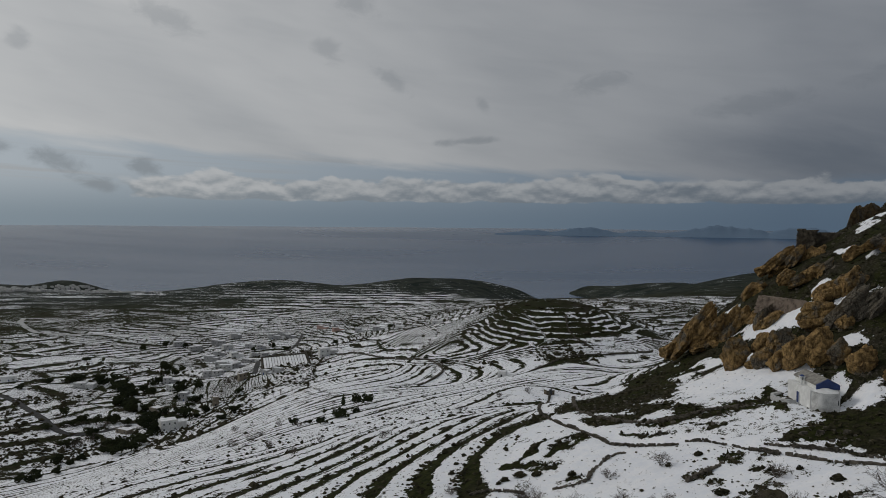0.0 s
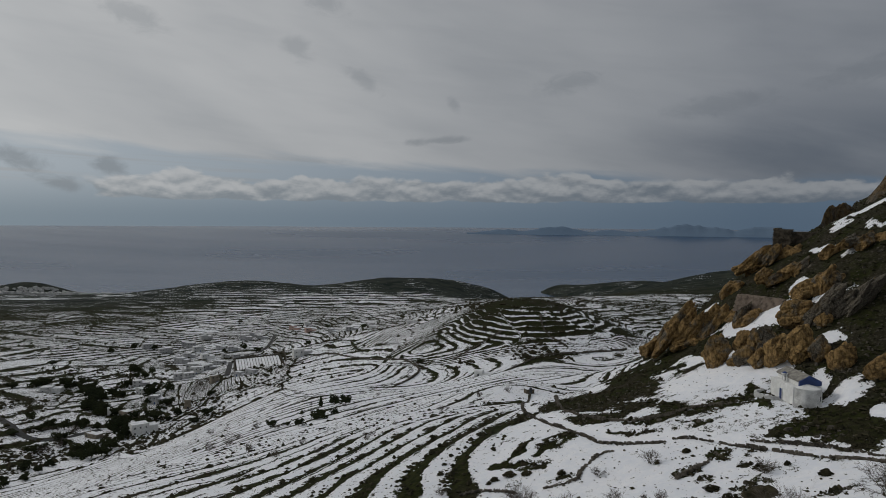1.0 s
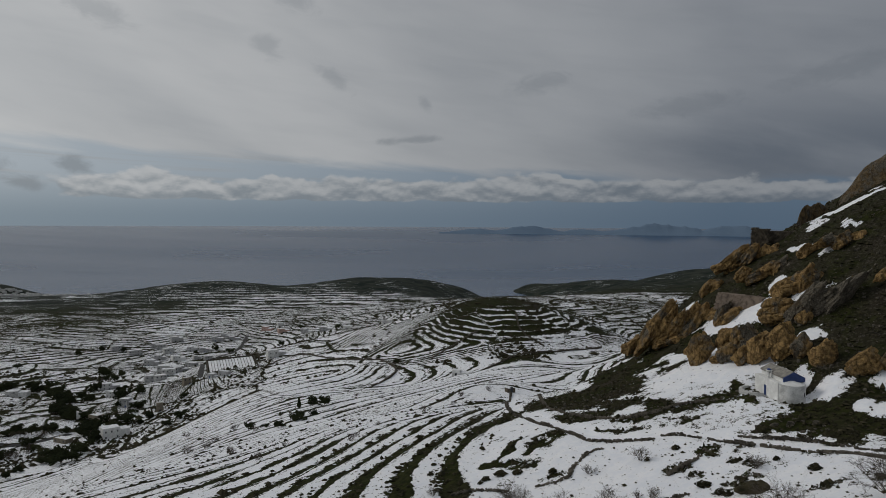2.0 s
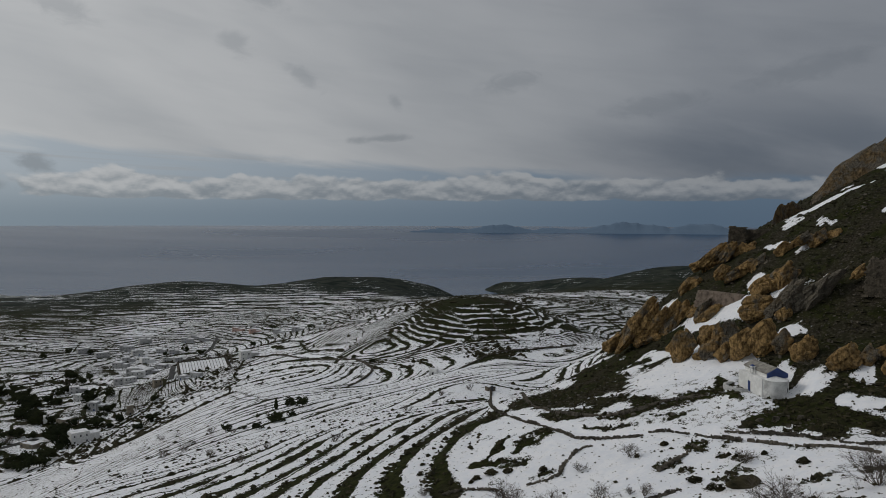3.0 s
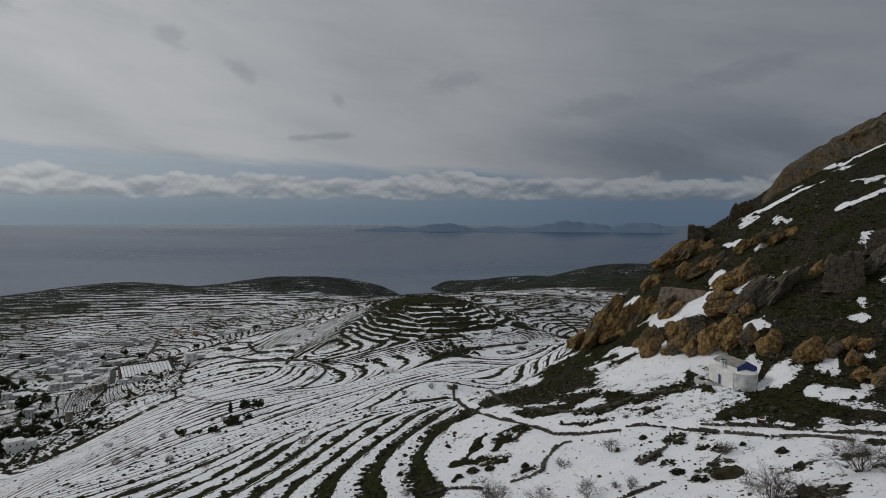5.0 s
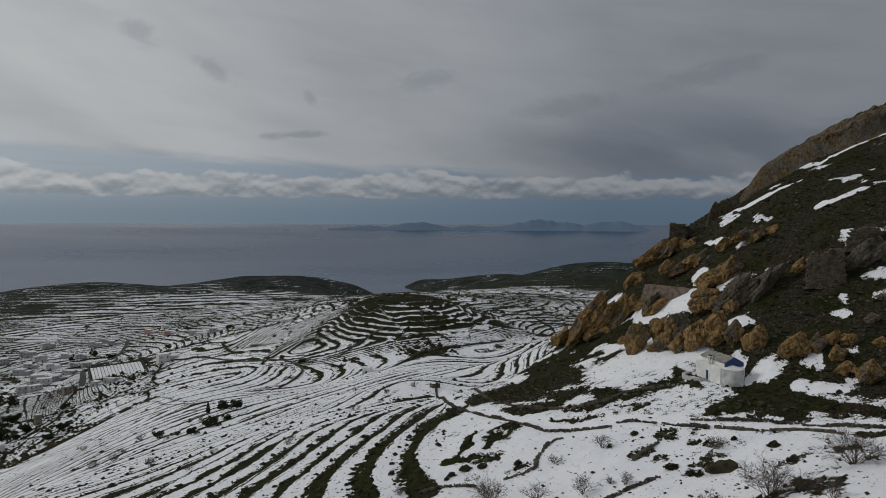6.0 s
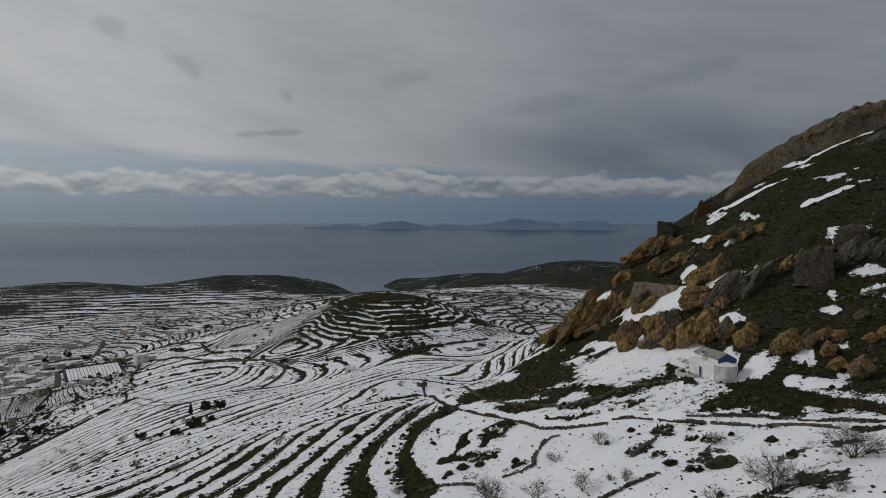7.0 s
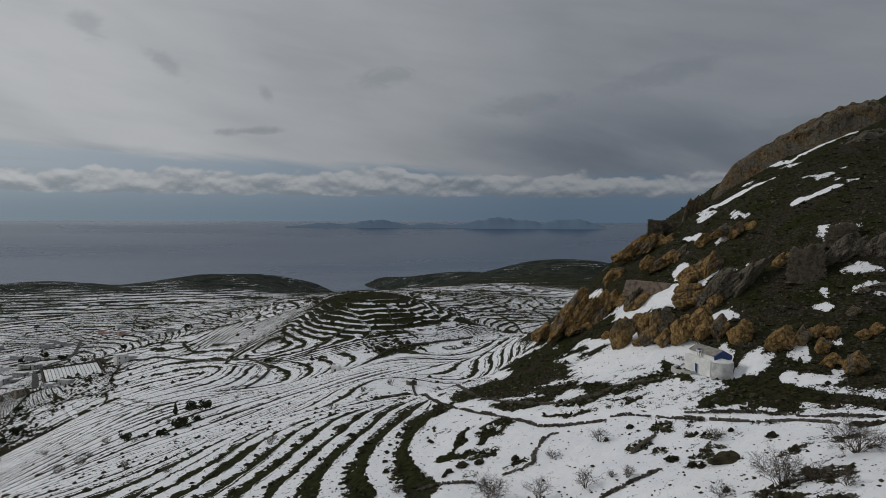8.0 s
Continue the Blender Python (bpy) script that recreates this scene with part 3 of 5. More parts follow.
    for line in (LANE_FIELD, LANE_LOW, TRACK_LOW):
        d = along(x, y, line)
        bare = np.where(d < 3.4, np.where(d < 1.7, -0.7, 0.28), bare)
    rocky = np.clip(0.42 * spur + 0.04 + 0.2 * hill, 0, 1)
    return z, phase, band, np.clip(bare, -1, 1), rocky


def heights(places):
    """Heights of the ground at a list of places."""
    return lay(np.array([p[0] for p in places]), np.array([p[1] for p in places]))[0]


def lie(x, y):
    """Height of the ground at one place."""
    return float(lay(np.array([x]), np.array([y]))[0][0])


def grid_mesh(name, xs, ys, zs, closed=False):
    """A mesh over rows and columns of places."""
    rows, cols = xs.shape
    me = bpy.data.meshes.new(name)
    co = np.stack((xs, ys, zs), -1).reshape(-1, 3)
    i = np.arange(rows - 1)[:, None] * cols + np.arange(cols if closed else cols - 1)[None, :]
    j = i + 1 if not closed else np.arange(rows - 1)[:, None] * cols + (np.arange(cols)[None, :] + 1) % cols
    quads = np.stack((i, j, j + cols, i + cols), -1).reshape(-1, 4)
    me.vertices.add(len(co))
    me.vertices.foreach_set("co", co.ravel())
    me.loops.add(quads.size)
    me.loops.foreach_set("vertex_index", quads.ravel().astype(np.int32))
    me.polygons.add(len(quads))
    me.polygons.foreach_set("loop_start", np.arange(0, quads.size, 4, dtype=np.int32))
    me.update(calc_edges=True)
    me.polygons.foreach_set("use_smooth", np.ones(len(quads), dtype=bool))
    return me


def make_ground():
    fine = np.arange(-40, 57, 0.13)
    rest = np.arange(57, 320, 2.0)
    way = np.radians(np.concatenate((fine, rest)))
    far = np.concatenate((np.array([0.01, 6, 14, 24, 34, 44]), 52 * np.exp(np.arange(0, 3.96, 0.0038))))
    a, r = np.meshgrid(way, far)
    x, y = -8 + r * np.sin(a), r * np.cos(a)
    z, phase, band, bare, rocky = lay(x, y)
    me = grid_mesh("ground", x, y, z, closed=True)
    maquis = ease(1250, 1700, np.hypot(x, y))
    for key, value in (("phase", phase), ("band", band), ("bare", bare), ("rocky", rocky), ("maquis", maquis)):
        me.attributes.new(key, "FLOAT", "POINT").data.foreach_set("value", value.ravel().astype(np.float32))
    me.materials.append(GROUND_MAT)
    ob = new("ground", me)
    tagged(ob, "snow-covered terraced hillside with strips of dark winter grass", "hillside", kind="structure")


make_ground()


def sea_height(r):
    """The sea's surface lies level by the coast and lifts to meet the far horizon within reach."""
    s = np.clip((r - 2300) / 2600.0, 0, 1)
    return 205.0 * s * s * (3 - 2 * s)


def make_sea():
    way = np.radians(np.arange(0, 360, 1.5))
    far = np.concatenate((np.array([300, 900, 1500, 2000]), np.arange(2300, 4901, 65)))
    a, r = np.meshgrid(way, far)
    me = grid_mesh("sea", r * np.sin(a), r * np.cos(a), sea_height(r), closed=True)
    me.materials.append(SEA_MAT)
    tagged(new("sea", me), "calm grey-blue sea under an overcast sky", "sea", kind="structure")


make_sea()


def make_island(name, left, right, peaks, distance, label):
    """A long island coloured as if through haze: a ridge of hills along the horizon, between two bearings."""
    n = 160
    s = np.linspace(0, 1, n)
    crest = np.zeros(n)
    for at, width, h in peaks:
        crest = np.maximum(crest, h * np.exp(-((s - at) / width) ** 2))
    crest = crest * (1 + 0.13 * ripple(s * 900, s * 0, 60, 31, 3)) + 3 * ripple(s * 900, s * 0, 25, 33, 2)
    crest = crest * (1 + 0.16 * ripple(s * 900, s * 0 + 7, 9, 37, 2))
    crest = np.maximum(crest, 0.4) * np.minimum(1, np.minimum(s, 1 - s) * 30) + 0.2
    bearing = np.radians(left + (right - left) * s)
    base = float(sea_height(np.array([distance]))[0])
    depth = np.array([-110.0, -60, -20, 0, 30, 80])
    share = np.array([-0.3, 0.2, 0.72, 1.0, 0.7, -0.3])
    r = distance + depth[:, None] + 18 * ripple(s * 900, s * 0, 50, 35, 2)[None, :] * (1 - np.abs(depth[:, None]) / 110)
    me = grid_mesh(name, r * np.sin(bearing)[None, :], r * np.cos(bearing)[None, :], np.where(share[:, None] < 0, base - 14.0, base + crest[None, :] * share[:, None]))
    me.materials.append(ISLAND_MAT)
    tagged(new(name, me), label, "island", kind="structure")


make_island("backdrop", 4.3, 30.5, [(0.12, 0.07, 21), (0.28, 0.09, 41), (0.45, 0.07, 24), (0.68, 0.13, 58), (0.88, 0.10, 50), (0.98, 0.05, 28)], 4320, "long island tinted haze blue on the far horizon")

# ---- more materials ----
LIMEWASH = plain("limewash", (0.62, 0.62, 0.60), (0.80, 0.80, 0.78), 1.1, 0.85, 0.25, 0.03)
OLD_WASH = plain("weathered_wash", (0.34, 0.34, 0.33), (0.66, 0.66, 0.64), 0.8, 0.9, 0.3, 0.04)
BLUE = plain("blue_paint", (0.016, 0.035, 0.115), (0.030, 0.060, 0.19), 1.5, 0.6, 0.15, 0.02)
SLATE = plain("slab_roof", (0.16, 0.15, 0.135), (0.30, 0.285, 0.25), 1.3, 0.85, 0.4, 0.05)
DARK_GLASS = plain("dark_opening", (0.012, 0.014, 0.018), (0.03, 0.035, 0.04), 2.0, 0.3, 0.0)
DRY_STONE = plain("dry_stone", (0.042, 0.038, 0.031), (0.145, 0.128, 0.103), 1.2, 0.95, 0.5, 0.08)
PLASTER_GREY = plain("grey_plaster", (0.26, 0.26, 0.26), (0.46, 0.46, 0.45), 0.5, 0.9, 0.2, 0.04)
PLASTER_TAN = plain("tan_stone", (0.16, 0.14, 0.11), (0.30, 0.26, 0.20), 0.5, 0.9, 0.3, 0.05)
PLASTER_PINK = plain("pink_plaster", (0.36, 0.25, 0.21), (0.48, 0.34, 0.29), 0.5, 0.9, 0.2, 0.04)
ROOF_SNOW = plain("roof_snow", (0.55, 0.56, 0.58), (0.80, 0.80, 0.81), 0.35, 0.7, 0.3, 0.08)
ASPHALT = plain("wet_asphalt", (0.040, 0.040, 0.040), (0.075, 0.073, 0.07), 0.3, 0.8, 0.2, 0.03)
BARK = plain("grey_bark", (0.055, 0.046, 0.036), (0.12, 0.10, 0.078), 3.0, 0.95, 0.3, 0.02)
LEAF = plain("evergreen_leaf", (0.012, 0.017, 0.008), (0.038, 0.044, 0.018), 0.9, 0.85, 0.3, 0.1)
SCRUB = plain("dry_scrub", (0.018, 0.018, 0.010), (0.060, 0.052, 0.030), 0.9, 0.95, 0.3, 0.1)


def make_rock_material(name, warm_low, warm_high, lean_grey):
    mat, g, shader, place = material(name)
    luck = g.node("ShaderNodeObjectInfo").outputs["Random"]
    big = g.noise(place, 0.28, 5, 0.6)
    mid = g.noise(place, 1.1, 7, 0.68)
    fine = g.noise(place, 5.0, 6, 0.7)
    # weather streaks run down the leaning joints
    drip = g.noise(g.mapped(place, (2.4, 2.4, 0.45), (24, -40, 0)), 0.8, 6, 0.65, 0.3)
    seam = g.noise(g.mapped(place, (0.5, 0.5, 2.6), (28, -34, 0)), 0.9, 7, 0.72, 0.6)
    split = g.cells(g.mapped(place, (1.0, 1.0, 0.5), (20, -36, 0)), 0.55, "DISTANCE_TO_EDGE").outputs["Distance"]
    ochre = g.mix(g.ramp(g.math("ADD", g.math("MULTIPLY", mid, 0.55), g.math("MULTIPLY", drip, 0.45)), 0.36, 0.64), warm_low, warm_high)
    grey = g.mix(g.ramp(fine, 0.35, 0.65), (0.070, 0.062, 0.050), (0.235, 0.205, 0.155))
    tint = g.math("ADD", g.math("MULTIPLY", big, 0.70), g.math("ADD", g.math("MULTIPLY", mid, 0.30), g.math("MULTIPLY", g.math("SUBTRACT", luck, 0.5), 0.16)))
    tone = g.mix(g.ramp(tint, 0.52 - lean_grey, 0.64 - lean_grey), ochre, grey)
    lichen = g.ramp(g.noise(place, 2.6, 5, 0.7), 0.60, 0.68)
    tone = g.mix(g.math("MULTIPLY", lichen, 0.6), tone, (0.030, 0.029, 0.024))
    tone = g.mix(g.math("MULTIPLY", g.math("SUBTRACT", 1.0, g.ramp(seam, 0.32, 0.44)), 0.8), tone, (0.026, 0.019, 0.012))
    cleft = g.math("SUBTRACT", 1.0, g.ramp(g.math("ADD", split, g.math("MULTIPLY", g.math("SUBTRACT", fine, 0.5), 0.10)), 0.0, 0.055))
    tone = g.mix(g.math("MULTIPLY", cleft, 0.35), tone, (0.022, 0.017, 0.012))
    g.feed(shader.inputs["Base Color"], tone)
    shader.inputs["Roughness"].default_value = 0.92
    shader.inputs["Specular IOR Level"].default_value = 0.2
    relief = g.math("ADD", g.math("MULTIPLY", seam, 1.0), g.math("ADD", mid, g.math("MULTIPLY", fine, 0.45)))
    bumped(g, shader, g.math("SUBTRACT", relief, g.math("MULTIPLY", cleft, 0.5)), 1.0, 0.7)
    return mat


ROCK = make_rock_material("ochre_granite", (0.125, 0.078, 0.031), (0.50, 0.32, 0.128), 0.0)
CREST_ROCK = make_rock_material("weathered_crest_rock", (0.070, 0.050, 0.026), (0.27, 0.185, 0.092), 0.09)
GREY_ROCK = make_rock_material("lichened_grey_rock", (0.045, 0.036, 0.022), (0.135, 0.098, 0.055), 0.16)

# ---- building blocks ----


def shaped(name, bm, mat, smooth=False):
    me = bpy.data.meshes.new(name)
    bm.normal_update()
    bm.to_mesh(me)
    bm.free()
    if smooth:
        me.polygons.foreach_set("use_smooth", np.ones(len(me.polygons), dtype=bool))
    me.materials.append(mat)
    return me


def part(name, bm, mat, parent, label="", smooth=False):
    """Links a bmesh as one mesh object under a thing or a part."""
    ob = new(name, shaped(name, bm, mat, smooth))
    ob.parent = parent
    if label:
        tagged(ob, label)
    return ob


def base(name, x, y, z, turn=0.0, label="", category="", group=""):
    """An empty at a thing's foot, to which its parts belong."""
    ob = new(name)
    ob.matrix_basis = pose(x, y, z, 0, 0, turn)
    ob.empty_display_size = 0.3
    return tagged(ob, label, category, group)


def box(bm, x0, x1, y0, y1, z0, z1, bevel=0.0):
    made = bmesh.ops.create_cube(bm, size=1.0, matrix=Matrix.Translation(((x0 + x1) / 2, (y0 + y1) / 2, (z0 + z1) / 2)) @ Matrix.Diagonal((x1 - x0, y1 - y0, z1 - z0, 1)))
    if bevel:
        edges = list({e for v in made["verts"] for e in v.link_edges})
        bmesh.ops.bevel(bm, geom=edges, offset=bevel, segments=2, affect="EDGES", profile=0.6)
    return bm


def boxed(*dims, bevel=0.0):
    return box(bmesh.new(), *dims, bevel=bevel)


def solid(points, faces):
    bm = bmesh.new()
    vs = [bm.verts.new(p) for p in points]
    for f in faces:
        bm.faces.new([vs[i] for i in f])
    return bm


def prism(outline, y0, y1):
    """A solid with an outline in x and z, drawn out along y."""
    n = len(outline)
    pts = [(x, y0, z) for x, z in outline] + [(x, y1, z) for x, z in outline]
    faces = [tuple(range(n)), tuple(range(2 * n - 1, n - 1, -1))] + [(i, i + n, (i + 1) % n + n, (i + 1) % n) for i in range(n)]
    bm = solid(pts, faces)
    bmesh.ops.recalc_face_normals(bm, faces=bm.faces)
    return bm


def arc_wall(cx, cy, r, thick, a0, a1, z0, z1, n=20, lean=0.0):
    """A curved upright wall."""
    bm = bmesh.new()
    rings = []
    for i in range(n + 1):
        a = radians(a0 + (a1 - a0) * i / n)
        c, s = math.cos(a), math.sin(a)
        rings.append([bm.verts.new((cx + q * c, cy + q * s, h)) for q, h in ((r, z0), (r - lean, z1), (r - lean - thick, z1), (r - thick, z0))])
    for p, q in zip(rings, rings[1:]):
        for k in range(4):
            bm.faces.new((p[k], q[k], q[(k + 1) % 4], p[(k + 1) % 4]))
    bm.faces.new(rings[0])
    bm.faces.new(rings[-1][::-1])
    bmesh.ops.recalc_face_normals(bm, faces=bm.faces)
    return bm


def rock_mesh(seed, w, d, h, blocks=9, detail=4, lean=0.0, grain=1.0):
    """A jointed rock: an angular lump cut by leaning joints into slabs that stand out or step back, with worn edges."""
    rng = np.random.default_rng(seed)
    bm = bmesh.new()
    bmesh.ops.create_icosphere(bm, subdivisions=detail, radius=1.0)
    p = np.array([v.co for v in bm.verts])
    bed = np.array((-0.72, 0.10, 0.62)) + rng.normal(0, 0.16, 3)
    bed /= np.linalg.norm(bed)
    side = np.array((0.45, 0.80, 0.25)) + rng.normal(0, 0.2, 3)
    side -= bed * (side @ bed)
    side /= np.linalg.norm(side)
    third = np.cross(bed, side)
    chips = rng.normal(0, 1, (14, 3))
    chips /= np.linalg.norm(chips, axis=1)[:, None]
    planes = np.concatenate((np.array((bed, -bed, side, -side, third, -third)), chips))
    depth = np.concatenate((rng.uniform(0.66, 0.88, 6), rng.uniform(0.78, 1.02, 14)))
    facing = np.maximum(p @ planes.T, 0.0) / depth[None]
    p = p * ((facing ** 36).sum(1) ** (-1 / 36.0))[:, None]

    def rough(size, key):
        return ripple(p[:, 0] * 10 + p[:, 1] * 6.1 + 31 * key, p[:, 2] * 10 - p[:, 1] * 7.3 + 3 * seed, size, seed + key, 3)

    wave = 0.10 * rough(9, 1)
    across = (p @ bed + wave) * (1.6 + 0.14 * blocks) + rng.uniform(0, 5)
    layer = np.floor(across)
    run = (p @ side + 0.8 * wave) * (1.2 + 0.10 * blocks) + 7.7 * lattice(layer, layer * 0, seed)
    block = np.floor(run)
    up = (p @ third + 0.8 * wave) * (0.9 + 0.08 * blocks) + 5.3 * lattice(layer, block, seed + 1)
    tier = np.floor(up)
    push = 0.27 * (lattice(layer + 31 * tier, block, seed + 2) - 0.55)
    crack = sum(k * np.exp(-np.minimum(q - np.floor(q), np.ceil(q) - q) / width) for q, width, k in ((across, 0.07, 1.0), (run, 0.05, 0.7), (up, 0.05, 0.6)))
    k = 1 + push - 0.12 * grain * crack + 0.045 * rough(4, 3) + 0.03 * rough(1.4, 5)
    p = p * np.maximum(k, 0.55)[:, None]
    co = np.stack((p[:, 0] * w / 2 + lean * p[:, 2] * h / 2, p[:, 1] * d / 2, p[:, 2] * h / 2), -1) * 1.1
    for v, c in zip(bm.verts, co):
        v.co = c
    return bm


# ---- the chapel ----


def make_chapel():
    x0, y0, z0 = CHAPEL
    ob = base("chapel", x0, y0, z0 - 0.25, -2, "small whitewashed chapel with slab roof and blue gable", "chapel")
    # lean-to side with the door: outer face at x -2.6; nave behind it
    part("side_aisle", boxed(-2.6, -1.4, -3.4, 3.9, -1.2, 3.15, bevel=0.10), LIMEWASH, ob)
    part("nave", boxed(-1.45, 1.75, -3.1, 3.9, -1.2, 3.95, bevel=0.08), LIMEWASH, ob)
    part("apse", arc_wall(-0.35, -3.2, 2.15, 1.95, 180, 360, -1.2, 3.05, 26, 0.10), OLD_WASH, ob, "weathered white rounded apse")
    cap = bmesh.new()
    bmesh.ops.create_cone(cap, cap_ends=True, segments=30, radius1=2.05, radius2=0.3, depth=0.5, matrix=Matrix.Translation((-0.35, -3.2, 3.27)))
    part("apse_roof", cap, LIMEWASH, ob)
    # blue gable end
    gable = prism([(-1.6, 3.25), (1.85, 3.25), (1.85, 3.95), (0.12, 4.80), (-1.6, 3.95)], -3.32, -3.0)
    part("gable", gable, BLUE, ob, "deep blue painted gable")
    # roof: two slopes of overlapping slabs, laid in courses
    for side, name in ((-1, "roof"), (1, "roof")):
        slope = new(name)
        slope.parent = ob
        run = 1.75
        bm = bmesh.new()
        ex = 0.12 + side * run
        pts = [(0.12, -3.05, 4.78), (0.12, 3.95, 4.78), (ex, 3.95, 3.9), (ex, -3.05, 3.9)]
        low = [(a, b, c - 0.10) for a, b, c in pts]
        bm = solid(pts + low, [(0, 1, 2, 3), (7, 6, 5, 4), (0, 4, 5, 1), (1, 5, 6, 2), (2, 6, 7, 3), (3, 7, 4, 0)])
        bmesh.ops.recalc_face_normals(bm, faces=bm.faces)
        me = shaped("roof", bm, SLATE)
        sheet = new("roof_bed", me)
        bpy.data.objects.remove(slope)
        sheet.name = "roof"
        sheet.parent = ob
        tagged(sheet, "grey stone slab roof slope")
        slab = bmesh.new()
        box(slab, -0.02, 0.99, -0.30, 0.30, 0.0, 0.055, bevel=0.015)
        slab_me = shaped("slab", slab, SLATE)
        tilt = math.degrees(math.atan2(0.88, run))
        for row in range(2):
            for i in range(12):
                s = new("slab", slab_me)
                s.parent = sheet
                along_slope = 0.95 * row
                u = along_slope * math.cos(radians(tilt))
                zz = 4.78 - along_slope * math.sin(radians(tilt)) + 0.01 + 0.05 * (1 - row)
                turn_z = 0 if side > 0 else 180
                s.matrix_basis = pose(0.12 + side * u, -2.76 + 0.594 * i, zz, 0, tilt + (2.0 if row == 0 else 0.0), turn_z) @ pose(0, 0, 0, random.uniform(-1.5, 1.5), 0, random.uniform(-1.2, 1.2))
    # belfry on the side wall
    bell = new("belfry", shaped("belfry", boxed(-2.25, -1.55, 0.35, 1.05, 3.1, 3.28), LIMEWASH))
    bell.parent = ob
    for bx in (-2.2, -1.74):
        for by in (0.40, 0.86):
            part("post", boxed(bx, bx + 0.14, by, by + 0.14, 3.26, 4.25, bevel=0.02), LIMEWASH, bell)
    part("lintel", boxed(-2.28, -1.52, 0.32, 1.08, 4.25, 4.40, bevel=0.03), LIMEWASH, bell)
    dome = bmesh.new()
    bmesh.ops.create_uvsphere(dome, u_segments=16, v_segments=8, radius=0.36, matrix=Matrix.Translation((-1.9, 0.70, 4.40)) @ Matrix.Diagonal((1, 1, 0.75, 1)))
    part("dome", dome, BLUE, bell, "small blue dome", True)
    hung = bmesh.new()
    bmesh.ops.create_cone(hung, cap_ends=True, segments=12, radius1=0.14, radius2=0.07, depth=0.22, matrix=Matrix.Translation((-1.9, 0.70, 3.95)))
    part("bell", hung, DARK_GLASS, bell)
    # door with its frame, on the outer face
    door = part("door", boxed(-2.66, -2.58, -0.05, 0.72, 0.35, 2.05), BLUE, ob, "blue wooden door")
    for dims in ((-2.69, -2.60, -0.17, -0.05, 0.35, 2.17), (-2.69, -2.60, 0.72, 0.84, 0.35, 2.17), (-2.69, -2.60, -0.05, 0.72, 2.05, 2.17)):
        part("door_frame", boxed(*dims, bevel=0.01), LIMEWASH, door)
    part("doorstep", boxed(-3.2, -2.6, -0.4, 1.1, -0.5, 0.33, bevel=0.05), OLD_WASH, ob)
    part("window", boxed(0.75, 0.82, -5.05, -4.7, 1.3, 2.0), DARK_GLASS, ob)
    # courtyard parapet
    yard = arc_wall(-2.7, 2.6, 3.0, 0.45, 95, 262, -1.6, 0.75, 26, 0.12)
    part("parapet", yard, OLD_WASH, ob, "low whitewashed courtyard wall")
    part("courtyard", boxed(-4.9, -2.62, 0.6, 4.6, -1.2, 0.28, bevel=0.05), ROOF_SNOW, ob)
    part("plinth", arc_wall(-0.4, -2.9, 2.8, 0.7, 178, 300, -1.6, 0.12, 22, 0.15), OLD_WASH, ob)


make_chapel()

# ---- rocks of the spur ----
TOWARD = Vector((0.60, 0.80))                 # the way the slope climbs, seen from the path
BOULDERS = [
    (56.0, 132.1, 5.1, 7.0), (60.6, 130.1, 4.5, 5.8), (62.2, 127.1, 4.8, 6.0), (58.4, 125.1, 4.1, 4.7), (59.5, 121.7, 3.6, 3.6), (60.6, 118.2, 4.4, 6.2), (63.2, 115.6, 5.2, 7.6), (65.0, 112.9, 3.6, 4.6), (69.6, 127.4, 7.1, 7.1),
    (71.5, 122.1, 2.9, 3.3), (66.1, 108.1, 4.4, 4.8), (67.3, 100.0, 4.9, 4.3), (70.4, 98.5, 2.9, 3.3), (73.4, 98.5, 2.7, 2.7), (71.0, 94.9, 2.7, 3.1), (75.0, 97.0, 2.6, 2.2), (70.1, 87.5, 4.5, 3.4),
    (69.8, 91.8, 2.7, 2.6), (78.3, 93.4, 2.3, 1.9), (80.5, 92.9, 2.4, 2.0), (80.8, 97.9, 2.7, 2.0), (64.6, 138.9, 2.7, 2.7), (58.7, 142.7, 2.3, 1.9), (57.6, 128.1, 2.4, 1.8),
]
CRAGS = [
    (61.0, 157.8, 10.5, 14.0), (67.0, 155.1, 7.7, 8.4), (68.4, 146.4, 4.0, 6.7), (79.5, 149.5, 12.0, 5.6), (84.4, 162.5, 14.4, 6.8), (76.6, 133.5, 6.5, 7.8), (74.3, 121.5, 8.5, 9.7), (80.4, 122.8, 3.1, 5.0),
    (86.5, 143.5, 4.2, 3.9), (84.8, 118.4, 2.8, 3.7), (91.9, 107.0, 9.2, 7.3), (87.7, 99.7, 5.2, 2.9), (89.1, 137.3, 8.3, 4.8), (60.0, 157.0, 6.0, 4.2), (60.4, 162.4, 6.5, 7.9), (82.8, 170.4, 8.6, 4.7), (75.1, 165.9, 4.5, 4.5),
    (64.5, 160.5, 8.0, 7.0), (59.0, 171.5, 7.0, 5.0),
]
GREY_CRAGS = (6, 10, 11)                       # outcrops dulled by lichen


def make_boulder(i, x, y, w, h):
    d = w * 0.85
    cx, cy = x + TOWARD.x * d * 0.32, y + TOWARD.y * d * 0.32
    foot = lie(x, y)
    me = shaped("boulder", rock_mesh(100 + i, w * 0.95, d * 0.95, h * 0.97, blocks=2 if w < 4 else 4, detail=4 if w < 4.6 else 5, lean=0.15), ROCK)
    ob = new("boulder", me)
    ob.matrix_basis = pose(cx, cy, foot + h * 0.42, 0, 0, -37)
    size = "huge" if w > 6 else "large" if w > 4 else "small"
    tagged(ob, "%s cracked ochre granite boulder half sunk in the snowy slope" % size, "boulder", "boulders above the chapel")


